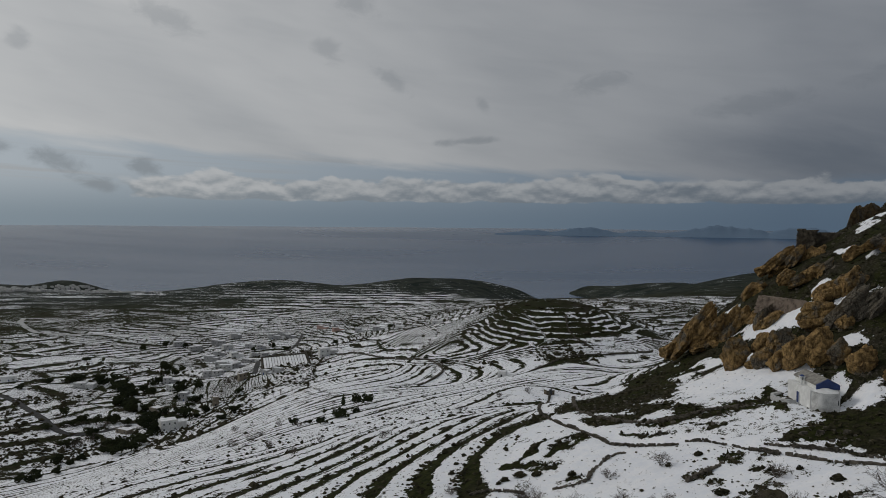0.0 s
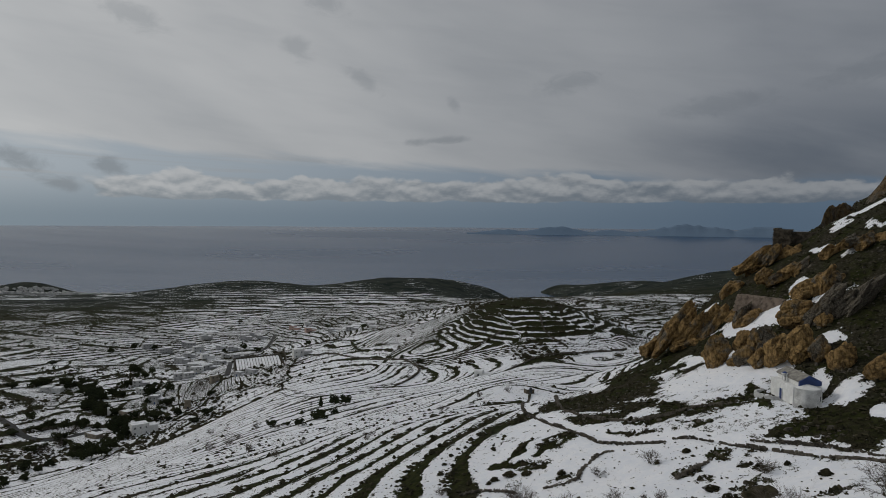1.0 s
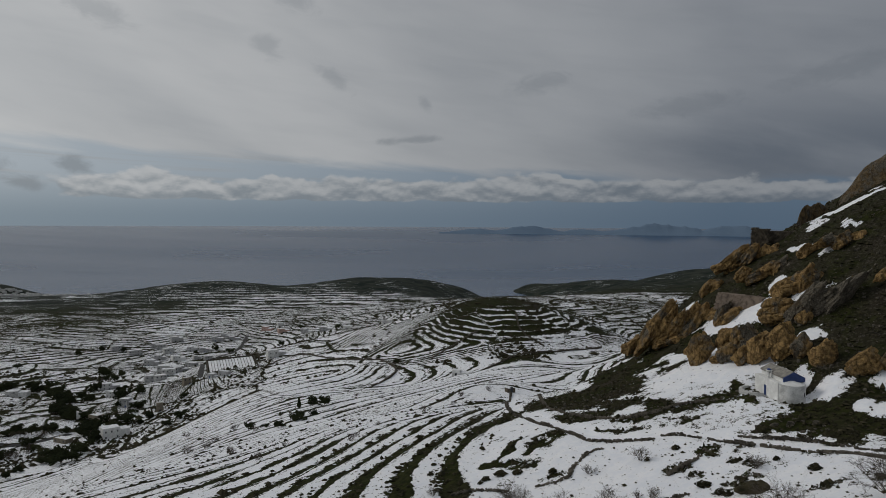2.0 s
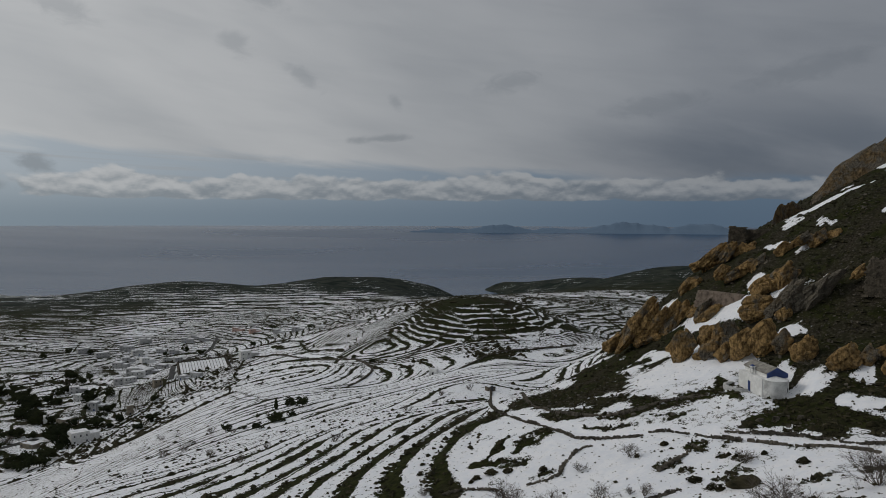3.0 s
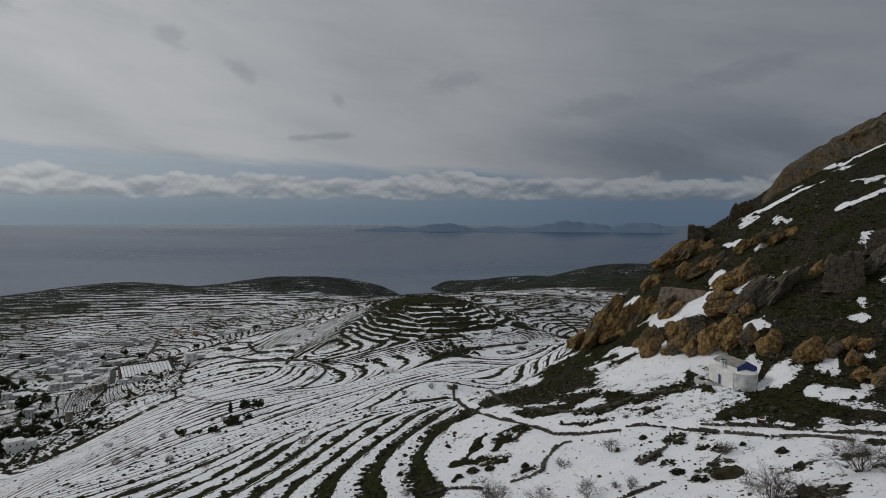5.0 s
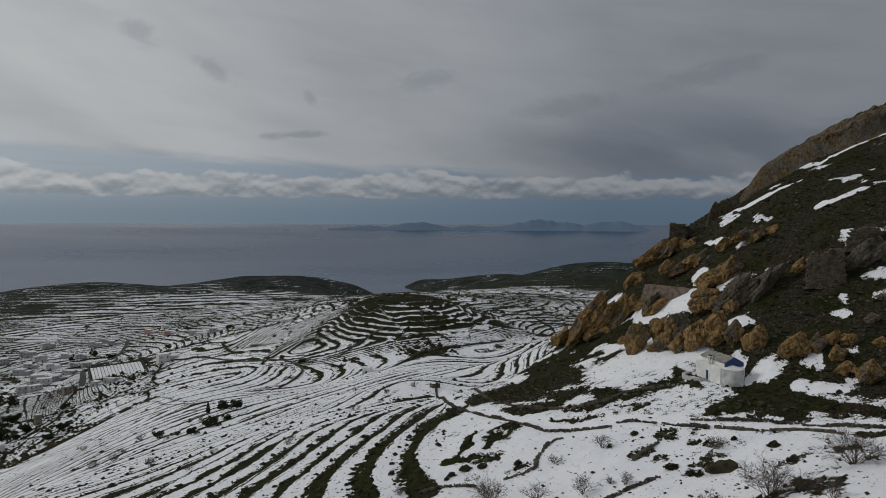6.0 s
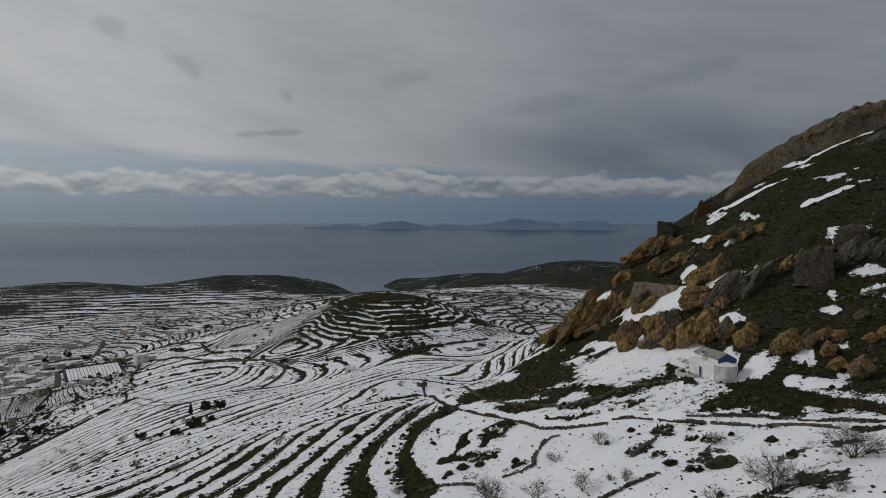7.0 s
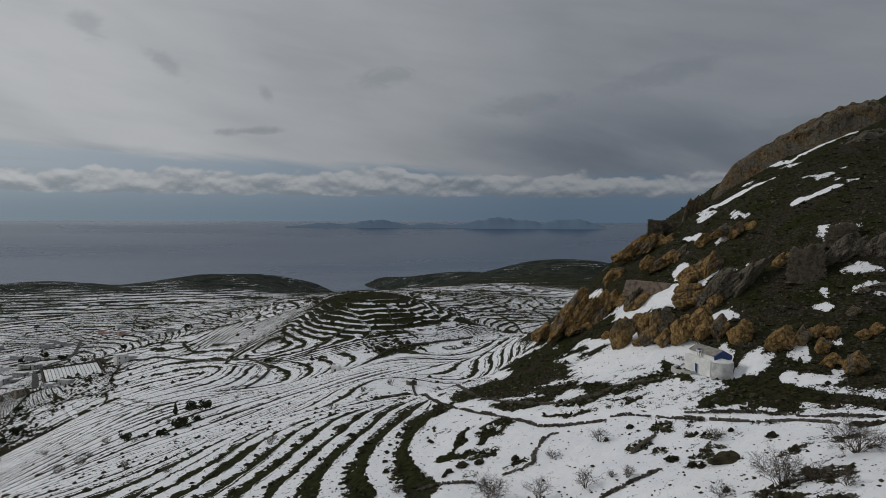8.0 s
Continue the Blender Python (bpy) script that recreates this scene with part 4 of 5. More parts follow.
for _i, _row in enumerate(BOULDERS):
    make_boulder(_i, *_row)


def make_crag(i, x, y, w, h):
    """An outcrop: leaning slabs that break out of the slope side by side, in one mass."""
    rnd = random.Random(500 + i)
    cx, cy = x + TOWARD.x * 1.4, y + TOWARD.y * 1.4
    grey = i in GREY_CRAGS
    ob = base("crag", cx, cy, lie(x, y) + h * 0.24, -37, "lichened grey-brown rock outcrop on the steep hillside" if grey else "cracked leaning ochre rock outcrop on the steep hillside", "rock outcrop", "crags of the spur")
    n = max(2, round(w / 2.6))
    for k in range(n):
        share = (k + 0.5) / n - 0.5
        hh = h * rnd.uniform(0.6, 1.1)
        bm = rock_mesh(700 + 17 * i + k, w / n * rnd.uniform(1.2, 1.75), w / n * 1.7, hh, blocks=4, detail=4, lean=rnd.uniform(0.3, 0.7), grain=1.2)
        bmesh.ops.translate(bm, verts=bm.verts, vec=(share * w, rnd.uniform(-0.8, 0.8), rnd.uniform(-0.14, 0.06) * h + share * w * 0.15))
        part("slab", bm, GREY_ROCK if grey else ROCK, ob)


for _i, _row in enumerate(CRAGS):
    make_crag(_i, *_row)


def make_cliff(seed, line, reach, rise, mat, label):
    """A band of bare rock along the ridge: a jointed face that breaks out of the slope, steep below and running back into it above."""
    pts = []
    for (ax, ay), (bx, by) in zip(line, line[1:]):
        n = max(1, round(math.hypot(bx - ax, by - ay) / 0.33))
        pts += [(ax + (bx - ax) * k / n, ay + (by - ay) * k / n) for k in range(n)]
    px, py = np.array(pts).T
    px, py = (np.convolve(np.pad(q, 9, "edge"), np.ones(19) / 19, "valid") for q in (px, py))
    v = np.concatenate((np.linspace(-0.5, -0.24, 16), np.linspace(-0.22, 0.5, 34)))
    u = np.arange(len(px)) * 0.33
    x = px[None] + TOWARD.x * v[:, None] * reach
    y = py[None] + TOWARD.y * v[:, None] * reach
    uu, vv = np.broadcast_arrays(u[None], v[:, None] * reach)
    wave = 0.9 * ripple(uu, vv, 6, seed, 3)
    ends = np.minimum(1, np.minimum(u, u[-1] - u) / 7.0)[None]
    # joints lean along the ridge, and cut the face into slabs that step in and out
    slab = (uu + 0.9 * vv + wave) / 2.7
    course = (vv - 0.35 * uu + wave) / 2.1 + 3.1 * lattice(np.floor(slab), slab * 0, seed + 1)
    out = lattice(np.floor(slab), np.floor(course), seed + 2)
    crack = np.exp(-np.minimum(slab % 1, 1 - slab % 1) / 0.06) + 0.8 * np.exp(-np.minimum(course % 1, 1 - course % 1) / 0.07)
    body = ease(-0.5, -0.24, v[:, None] + 0.04 * wave) * (1 - ease(0.12, 0.5, v[:, None]))
    z = lay(x, y)[0] - 0.7 + (rise * (0.75 + 0.35 * ripple(uu, vv, 13, seed + 4, 2)) * ends + 0.75 * (out - 0.5) - 0.45 * crack + 0.45 * ripple(uu, vv, 1.6, seed + 5, 3)) * body
    # slabs lean out over the foot of the face
    x = x - TOWARD.x * (0.8 * out + 0.5 * wave) * body
    y = y - TOWARD.y * (0.8 * out + 0.5 * wave) * body
    me = grid_mesh("rock_ledge", x, y, z)
    me.materials.append(mat)
    tagged(new("rock_ledge", me), label, "rock ledge", "crags of the spur")


make_cliff(31, [(121.0, 187.5), (128.0, 186.0), (134.0, 182.0), (139.5, 177.0), (145.0, 173.5), (152.0, 171.0), (160.0, 168.0), (170.0, 164.0)], 14.0, 7.6, CREST_ROCK, "long weathered ochre rock ledge crowning the ridge")
make_cliff(47, [(99.0, 171.5), (104.0, 174.5), (110.0, 178.0), (117.0, 182.0)], 11.0, 7.2, CREST_ROCK, "dark stepped rock ledge above the ruined tower")
make_cliff(53, [(142.0, 160.5), (149.0, 158.5), (158.0, 156.0)], 8.0, 2.6, GREY_ROCK, "low grey rock ledge below a streak of snow")

# ---- dry-stone walls ----


def stroll(line, step, wander=0.0, seed=0):
    """Places along a line of points, a step apart, smoothly bent."""
    pts = [Vector((*p, 0)) for p in line]
    out = []
    for i in range(len(pts) - 1):
        p0, p1, p2, p3 = pts[max(i - 1, 0)], pts[i], pts[i + 1], pts[min(i + 2, len(pts) - 1)]
        n = max(1, round((p2 - p1).length / step))
        for k in range(n):
            t = k / n
            out.append(0.5 * ((2 * p1) + (p2 - p0) * t + (2 * p0 - 5 * p1 + 4 * p2 - p3) * t * t + (3 * p1 - p0 - 3 * p2 + p3) * t ** 3))
    out.append(pts[-1])
    return out


STONE_VERTS = np.array([(-1, -1, -1), (1, -1, -1), (1, 1, -1), (-1, 1, -1), (-0.8, -0.8, 1), (0.8, -0.8, 1), (0.8, 0.8, 1), (-0.8, 0.8, 1)], float) / 2
STONE_FACES = np.array([(0, 3, 2, 1), (4, 5, 6, 7), (0, 1, 5, 4), (1, 2, 6, 5), (2, 3, 7, 6), (3, 0, 4, 7)])


def many(name, places, sizes, turns, mat, verts=STONE_VERTS, faces=STONE_FACES, ragged=0.25, seed=0):
    """One mesh of many small solids: places, sizes (n x 3) and turns about the upright."""
    rng = np.random.default_rng(seed)
    n, m = len(places), len(verts)
    v = verts[None] * (1 + rng.uniform(-ragged, ragged, (n, m, 3))) * np.asarray(sizes)[:, None, :]
    c, s = np.cos(turns)[:, None], np.sin(turns)[:, None]
    co = np.stack((v[..., 0] * c - v[..., 1] * s, v[..., 0] * s + v[..., 1] * c, v[..., 2]), -1) + np.asarray(places)[:, None, :]
    fs = (faces[None] + (np.arange(n) * m)[:, None, None]).reshape(-1, faces.shape[1])
    me = bpy.data.meshes.new(name)
    me.from_pydata(co.reshape(-1, 3).tolist(), [], fs.tolist())
    me.materials.append(mat)
    return me


def make_wall(line, height=0.9, stone=0.42, seed=0, ruin=0.25, label="low dry-stone field wall of grey stones in snow"):
    """A wall of piled stones that follows the ground, tumbled in places."""
    rng = np.random.default_rng(seed)
    walk_line = stroll(line, stone * 0.8)
    px = np.array([p.x for p in walk_line])
    py = np.array([p.y for p in walk_line])
    ground = lay(px, py)[0]
    tall = height * np.clip(0.85 + 0.8 * ripple(px * 3 + seed * 31, py * 3, 11, 60, 2) - ruin * 0.5, 0.0, 1.2)
    places, sizes = [], []
    for k in range(len(px)):
        layers = round(tall[k] / (stone * 0.62) + 0.2)
        for c in range(layers):
            for _ in range(2):
                places.append((px[k] + rng.uniform(-0.28, 0.28), py[k] + rng.uniform(-0.28, 0.28), ground[k] + (c + 0.35) * stone * 0.62))
                sizes.append((stone * rng.uniform(0.7, 1.5), stone * rng.uniform(0.6, 1.1), stone * rng.uniform(0.5, 0.95)))
    me = many("stone_wall", np.array(places), np.array(sizes), rng.uniform(0, 3.1, len(places)), DRY_STONE, seed=seed)
    tagged(new("stone_wall", me), label, "stone wall", "dry-stone walls")


WALLS_NEAR = [
    [(35.4, 224.1), (22.9, 160.5), (23.0, 137.0), (25.1, 123.8), (27.6, 113.1), (30.0, 109.8), (36.1, 105.0)],
    [(46.6, 91.8), (48.3, 87.1), (50.2, 83.4), (52.5, 80.5), (53.4, 75.5)],
    [(46.2, 97.0), (49.6, 91.0), (52.4, 86.0), (55.6, 78.6), (58.9, 73.5)],
    [(37.9, 105.7), (40.4, 103.6), (41.8, 100.7)],
    [(42.6, 100.2), (43.8, 95.8), (45.7, 92.5)],
    [(40.5, 95.4), (37.5, 93.8), (33.5, 92.3)],
    [(32.7, 84.4), (29.6, 84.3), (26.3, 84.4), (23.6, 84.3)],
    [(16.9, 101.3), (21.5, 101.4), (23.1, 103.8), (27.4, 107.6), (30.3, 106.4)],
    [(35.4, 117.2), (38.4, 115.2), (44.7, 115.0), (50.2, 111.1)],
]
for _i, _line in enumerate(WALLS_NEAR):
    make_wall(_line, 0.42 if _i in (1, 2) else 0.3 if _i == 7 else 0.5, 0.31, 10 + _i, 0.5, label="tumbled dry-stone wall of grey stones along a snowy lane" if _i < 5 else "short broken dry-stone wall lying in the snow")
make_wall([(42.8, 220.2), (30.3, 156.3), (29.7, 135.8), (31.4, 124.3), (34.5, 118.6), (41.2, 114.6)], 0.5, 0.34, 31, 0.5, label="dry-stone wall between grass and the snowy lane")
WALLS_FAR = [
    [(23.4, 440.3), (49.1, 465.5), (58.4, 473.9)], [(89.4, 499.1), (87.7, 469.1), (97.6, 444.5)], [(50.1, 380.5), (73.7, 418.0), (107.3, 436.9), (137.0, 446.8)],
    [(-103.8, 581.2), (-75.7, 586.0), (-18.9, 485.5), (-3.3, 448.4), (-0.2, 422.3), (-13.3, 388.0)], [(-166.2, 629.1), (-151.0, 654.0), (-132.0, 676.0), (-113.7, 600.0)],
]
for _i, _line in enumerate(WALLS_FAR):
    make_wall(_line, 1.0, 0.7, 60 + _i, 0.1, "dark dry-stone boundary wall across terraced fields")

make_wall([(4.6, 105.9), (8.6, 104.4), (12.3, 102.0)], 0.3, 0.26, 33, label="thin line of stones across the snow")

# ---- ruins on the spur ----


def make_ruin(name, x, y, w, h, thick, turn, seed, label, gap=True, taper=0.28, mat=None):
    """Standing masonry: courses of rough stones with a broken top."""
    rng = np.random.default_rng(seed)
    foot = lie(x, y) - 0.8
    places, sizes = [], []
    stone = 0.42
    for row in range(int((h + 0.8) / (stone * 0.7))):
        zz = row * stone * 0.7
        for col in range(int(w / stone)):
            u = (col + 0.5 * (row % 2)) * stone - w / 2
            top = h * (0.90 + 0.10 * math.sin(u * 1.1 + seed) * (1 if gap else 0.4) - 0.22 * max(0, abs(u) / w * 2 - 0.75))
            if zz > top + 0.8 or abs(u) > w / 2 * (1 - taper * zz / h) + rng.uniform(-0.25, 0.25) * (1 if taper > 0.1 else 0.3):
                continue
            for v in (-thick / 2, thick / 2):
                places.append((u, v + zz * 0.12 + rng.uniform(-0.05, 0.05), zz))
                sizes.append((stone * rng.uniform(0.85, 1.1), stone * rng.uniform(0.9, 1.3) + thick * 0.5, stone * rng.uniform(0.6, 0.78)))
    me = many(name, np.array(places), np.array(sizes), rng.uniform(-0.1, 0.1, len(places)), mat or RUIN_STONE, seed=seed, ragged=0.2)
    ob = new(name, me)
    ob.matrix_basis = pose(x, y, foot, 0, 0, turn)
    tagged(ob, label, "ruin", "ruins on the spur")


RUIN_STONE = plain("old_masonry", (0.038, 0.033, 0.026), (0.125, 0.105, 0.078), 0.9, 0.95, 0.5, 0.08)
PALE_MASONRY = plain("pale_masonry", (0.085, 0.068, 0.055), (0.25, 0.20, 0.16), 0.9, 0.95, 0.5, 0.08)
TOWER_RISE = 249.2 - lie(88.2, 167.0)
make_ruin("ruined_tower", 88.2, 167.0, 4.6, TOWER_RISE, 3.2, -35, 4, "ruined square stone tower stump on the ridge", False, 0.04)
make_ruin("ruined_wall", 92.4, 165.0, 9.0, max(2.0, 248.2 - lie(92.4, 165.0)), 1.4, -35, 5, "low ruined stone wall running along the ridge", True, 0.06)
make_ruin("stone_buttress", 84.2, 111.8, 7.5, 7.0, 1.6, -42, 6, "tall battered masonry buttress of dark rough stones")
make_ruin("ruined_wall", 93.5, 112.5, 7.0, 4.2, 1.4, -40, 7, "broken masonry wall patched into the hillside")
make_ruin("ruined_wall", 72.6, 147.0, 13.0, 3.2, 1.2, -66, 8, "old retaining wall of pale small stones between crags", False, 0.1, PALE_MASONRY)

# ---- bare shrubs and trees ----


def twig_mesh(seed, spread, height, stems=7, depth=4, thick=0.05, fan=1.25):
    """Leafless branching: returns the mesh of the stems and the mesh of the fine twigs."""
    rnd = random.Random(seed)
    stem, fine = bmesh.new(), bmesh.new()

    def limb(bm, a, b, r0, r1, sides=3):
        axis = (b - a).normalized()
        side = axis.orthogonal().normalized()
        other = axis.cross(side)
        ring = []
        for p, r in ((a, r0), (b, r1)):
            ring.append([bm.verts.new(p + (side * math.cos(6.2832 * k / sides) + other * math.sin(6.2832 * k / sides)) * r) for k in range(sides)])
        for k in range(sides):
            bm.faces.new((ring[0][k], ring[0][(k + 1) % sides], ring[1][(k + 1) % sides], ring[1][k]))

    def grow(p, d, length, r, level):
        q = p + d * length * 0.5 + Vector((rnd.uniform(-1, 1), rnd.uniform(-1, 1), rnd.uniform(-0.3, 0.8))) * length * 0.08
        e = q + (d + Vector((rnd.uniform(-0.4, 0.4), rnd.uniform(-0.4, 0.4), rnd.uniform(-0.1, 0.35)))).normalized() * length * 0.5
        bm = stem if level < 2 else fine
        limb(bm, p, q, r, r * 0.8)
        limb(bm, q, e, r * 0.8, r * 0.6)
        if level >= depth:
            return
        for k in range(rnd.choice((2, 3, 3))):
            nd = (d + Vector((rnd.uniform(-1, 1), rnd.uniform(-1, 1), rnd.uniform(-0.55, 0.5))) * fan).normalized()
            grow(e if k else q, nd, length * rnd.uniform(0.55, 0.8), r * 0.68, level + 1)

    for k in range(stems):
        a = 6.2832 * k / stems + rnd.uniform(-0.4, 0.4)
        tilt = rnd.uniform(0.1, 1.5) * spread / height
        d = Vector((math.cos(a) * tilt, math.sin(a) * tilt, 1)).normalized()
        grow(Vector((math.cos(a), math.sin(a), 0)) * 0.12 * spread * rnd.random() + Vector((0, 0, -0.15)), d, height * 0.42, thick, 0)
    return stem, fine


def make_shrub(seed, spread, height, label, stems=8, depth=4):
    ob = base("bare_shrub", 0, 0, 0, 0, label, "shrub", "leafless shrubs")
    stem, fine = twig_mesh(seed, spread, height, stems, depth, 0.026 + 0.005 * height, 1.0)
    part("stem", stem, BARK, ob)
    part("twig_spray", fine, TWIG, ob)
    return ob


TWIG = plain("dry_twig", (0.055, 0.046, 0.038), (0.125, 0.105, 0.087), 2.0, 0.95, 0.0)
SHRUBS = [
    (32.4, 63.0, 6.6, 5.0), (42.1, 85.3, 4.0, 2.3), (44.0, 64.2, 6.1, 4.5), (33.1, 55.7, 3.0, 1.9), (28.5, 67.3, 2.7, 2.0), (32.1, 99.6, 3.0, 2.6), (28.8, 86.3, 1.8, 2.1), (27.6, 88.3, 1.5, 1.2),
    (12.4, 95.1, 5.2, 5.4), (17.7, 90.8, 2.5, 3.7), (23.8, 88.8, 3.7, 3.3), (24.6, 100.6, 2.3, 1.8), (1.6, 106.9, 2.7, 1.6), (33.8, 59.8, 2.9, 2.4), (28.6, 62.1, 1.9, 1.2),
]
for _i, (_x, _y, _w, _h) in enumerate(SHRUBS):
    _h = min(_h, 4.2)
    _ob = make_shrub(900 + _i, _w * 0.55, _h * 0.92, "large leafless grey shrub standing in deep snow" if _w > 4 else "small leafless shrub poking out of the snow", 18 if _w > 4 else 10, 5 if _w > 4 else 4)
    _ob.matrix_basis = pose(_x, _y, lie(_x, _y), 0, 0, 40 * _i)

BARE_A = [
    (-233.4, 476.1, 13.1, 9.8),
    (-229.2, 432.6, 16.7, 13.6),
    (-228.6, 444.3, 10.8, 10.8),
    (-233.0, 430.1, 9.1, 9.1),
    (-273.4, 669.5, 11.0, 11.0),
    (-262.7, 662.7, 8.7, 8.7),
    (-186.2, 593.3, 13.3, 6.8),
    (-177.8, 595.1, 11.3, 5.7),
    (-44.3, 281.5, 2.5, 2.5),
    (-7.6, 177.5, 2.2, 1.3),
    (-50.2, 318.9, 4.0, 1.6),
    (-53.2, 254.9, 4.0, 2.4),
    (-65.8, 247.6, 4.8, 2.1),
    (-89.3, 295.8, 4.8, 2.3),
    (-18.9, 315.9, 4.8, 1.6),
    (-7.4, 292.0, 2.7, 2.0),
    (-12.8, 168.3, 2.1, 1.4),
    (-47.0, 185.4, 4.6, 3.1),
    (-63.7, 268.8, 4.5, 2.7),
    (-71.5, 233.3, 5.9, 2.9),
    (-66.3, 237.1, 5.9, 3.0),
    (-36.1, 166.1, 3.4, 2.5),
]
BARE_B = [
    (-14.0, 164.1, 3.3, 2.4),
    (-31.5, 178.1, 2.9, 1.9),
    (-25.3, 161.2, 2.6, 1.6),
    (6.1, 205.2, 5.0, 2.0),
    (18.6, 223.6, 4.6, 2.2),
    (28.8, 228.1, 3.4, 2.4),
]
BARE = BARE_A + BARE_B

_bare_kinds = [make_shrub(950 + k, 0.9, 1.0, "leafless brown shrub on a snowy terrace", 7, 4) for k in range(3)]
for _i, (_x, _y, _w, _h) in enumerate(BARE):
    _src = _bare_kinds[_i % 3]
    _ob = _src if _i < 3 else copy_thing(_src, Matrix())
    _h = min(_h, 6.0)
    _ob.matrix_basis = pose(_x, _y, lie(_x, _y), 0, 0, 77 * _i) @ Matrix.Diagonal((min(_w, 9) * 0.55, min(_w, 9) * 0.55, _h, 1))

# ---- evergreen trees ----
TREES_A = [
    (-290.9, 609.1, 12.3, 10.3),
    (-276.9, 594.6, 14.0, 11.0),
    (-264.8, 587.6, 15.7, 11.8),
    (-261.3, 600.0, 12.0, 10.0),
    (-249.4, 588.8, 11.7, 11.7),
    (-250.6, 544.9, 11.0, 11.0),
    (-239.5, 534.9, 10.8, 9.9),
    (-257.1, 543.2, 5.5, 8.3),
    (-211.7, 482.1, 11.4, 11.4),
    (-209.1, 489.8, 11.5, 13.1),
    (-196.2, 462.7, 9.3, 9.3),
    (-256.1, 486.7, 10.1, 6.8),
    (-259.9, 480.1, 8.4, 5.0),
    (-279.7, 505.6, 5.3, 6.4),
    (-336.8, 631.8, 13.0, 7.4),
    (-343.3, 631.5, 8.7, 6.5),
    (-311.1, 651.4, 13.2, 8.8),
    (-321.0, 643.8, 10.9, 6.6),
    (-358.3, 621.3, 10.9, 4.4),
    (-189.4, 416.8, 8.5, 7.1),
    (-194.3, 414.0, 8.5, 7.1),
    (-191.6, 433.3, 8.8, 7.4),
]
TREES_B = [
    (-373.9, 929.9, 12.1, 10.3),
    (-350.4, 937.7, 13.3, 10.9),
    (-176.2, 509.8, 6.6, 6.0),
    (-231.7, 607.4, 9.9, 7.1),
    (-212.2, 593.7, 9.6, 7.7),
    (-270.6, 466.0, 9.9, 4.3),
    (-366.4, 595.0, 14.9, 4.2),
    (-388.1, 747.4, 17.8, 4.6),
    (-385.0, 884.9, 11.6, 7.6),
    (-291.9, 720.1, 9.4, 7.1),
    (-178.1, 497.9, 4.9, 4.2),
    (-224.7, 488.5, 5.0, 4.3),
    (-37.2, 299.2, 3.9, 4.1),
    (-31.4, 291.3, 5.0, 4.5),
    (-39.8, 262.7, 4.9, 3.0),
    (-38.2, 265.3, 3.3, 3.3),
    (-34.1, 270.9, 2.9, 2.1),
    (-44.7, 252.3, 3.6, 2.9),
    (-50.0, 258.3, 2.4, 1.8),
    (-57.0, 261.9, 3.0, 3.0),
    (-48.2, 282.1, 1.4, 1.8),
    (-143.7, 928.1, 8.5, 6.8),
]
TREES_C = [
    (-135.5, 1058.6, 6.4, 9.0),
    (-213.7, 942.2, 13.1, 10.5),
    (-241.7, 975.5, 12.1, 7.3),
    (-262.0, 948.6, 7.1, 5.9),
    (-10.8, 474.0, 3.2, 2.9),
    (1.2, 448.7, 3.0, 2.4),
    (-71.7, 967.4, 11.7, 5.2),
    (-163.0, 550.8, 7.0, 4.2),
    (-156.3, 483.9, 7.8, 3.8),
    (-150.6, 498.8, 8.0, 5.8),
]
TREES = TREES_A + TREES_B + TREES_C

CLUMP_VERTS = np.array([(1, 0, 0), (-1, 0, 0), (0, 1, 0), (0, -1, 0), (0, 0, 1), (0, 0, -1)], float) / 2
CLUMP_FACES = np.array([(0, 2, 4), (2, 1, 4), (1, 3, 4), (3, 0, 4), (2, 0, 5), (1, 2, 5), (3, 1, 5), (0, 3, 5)])


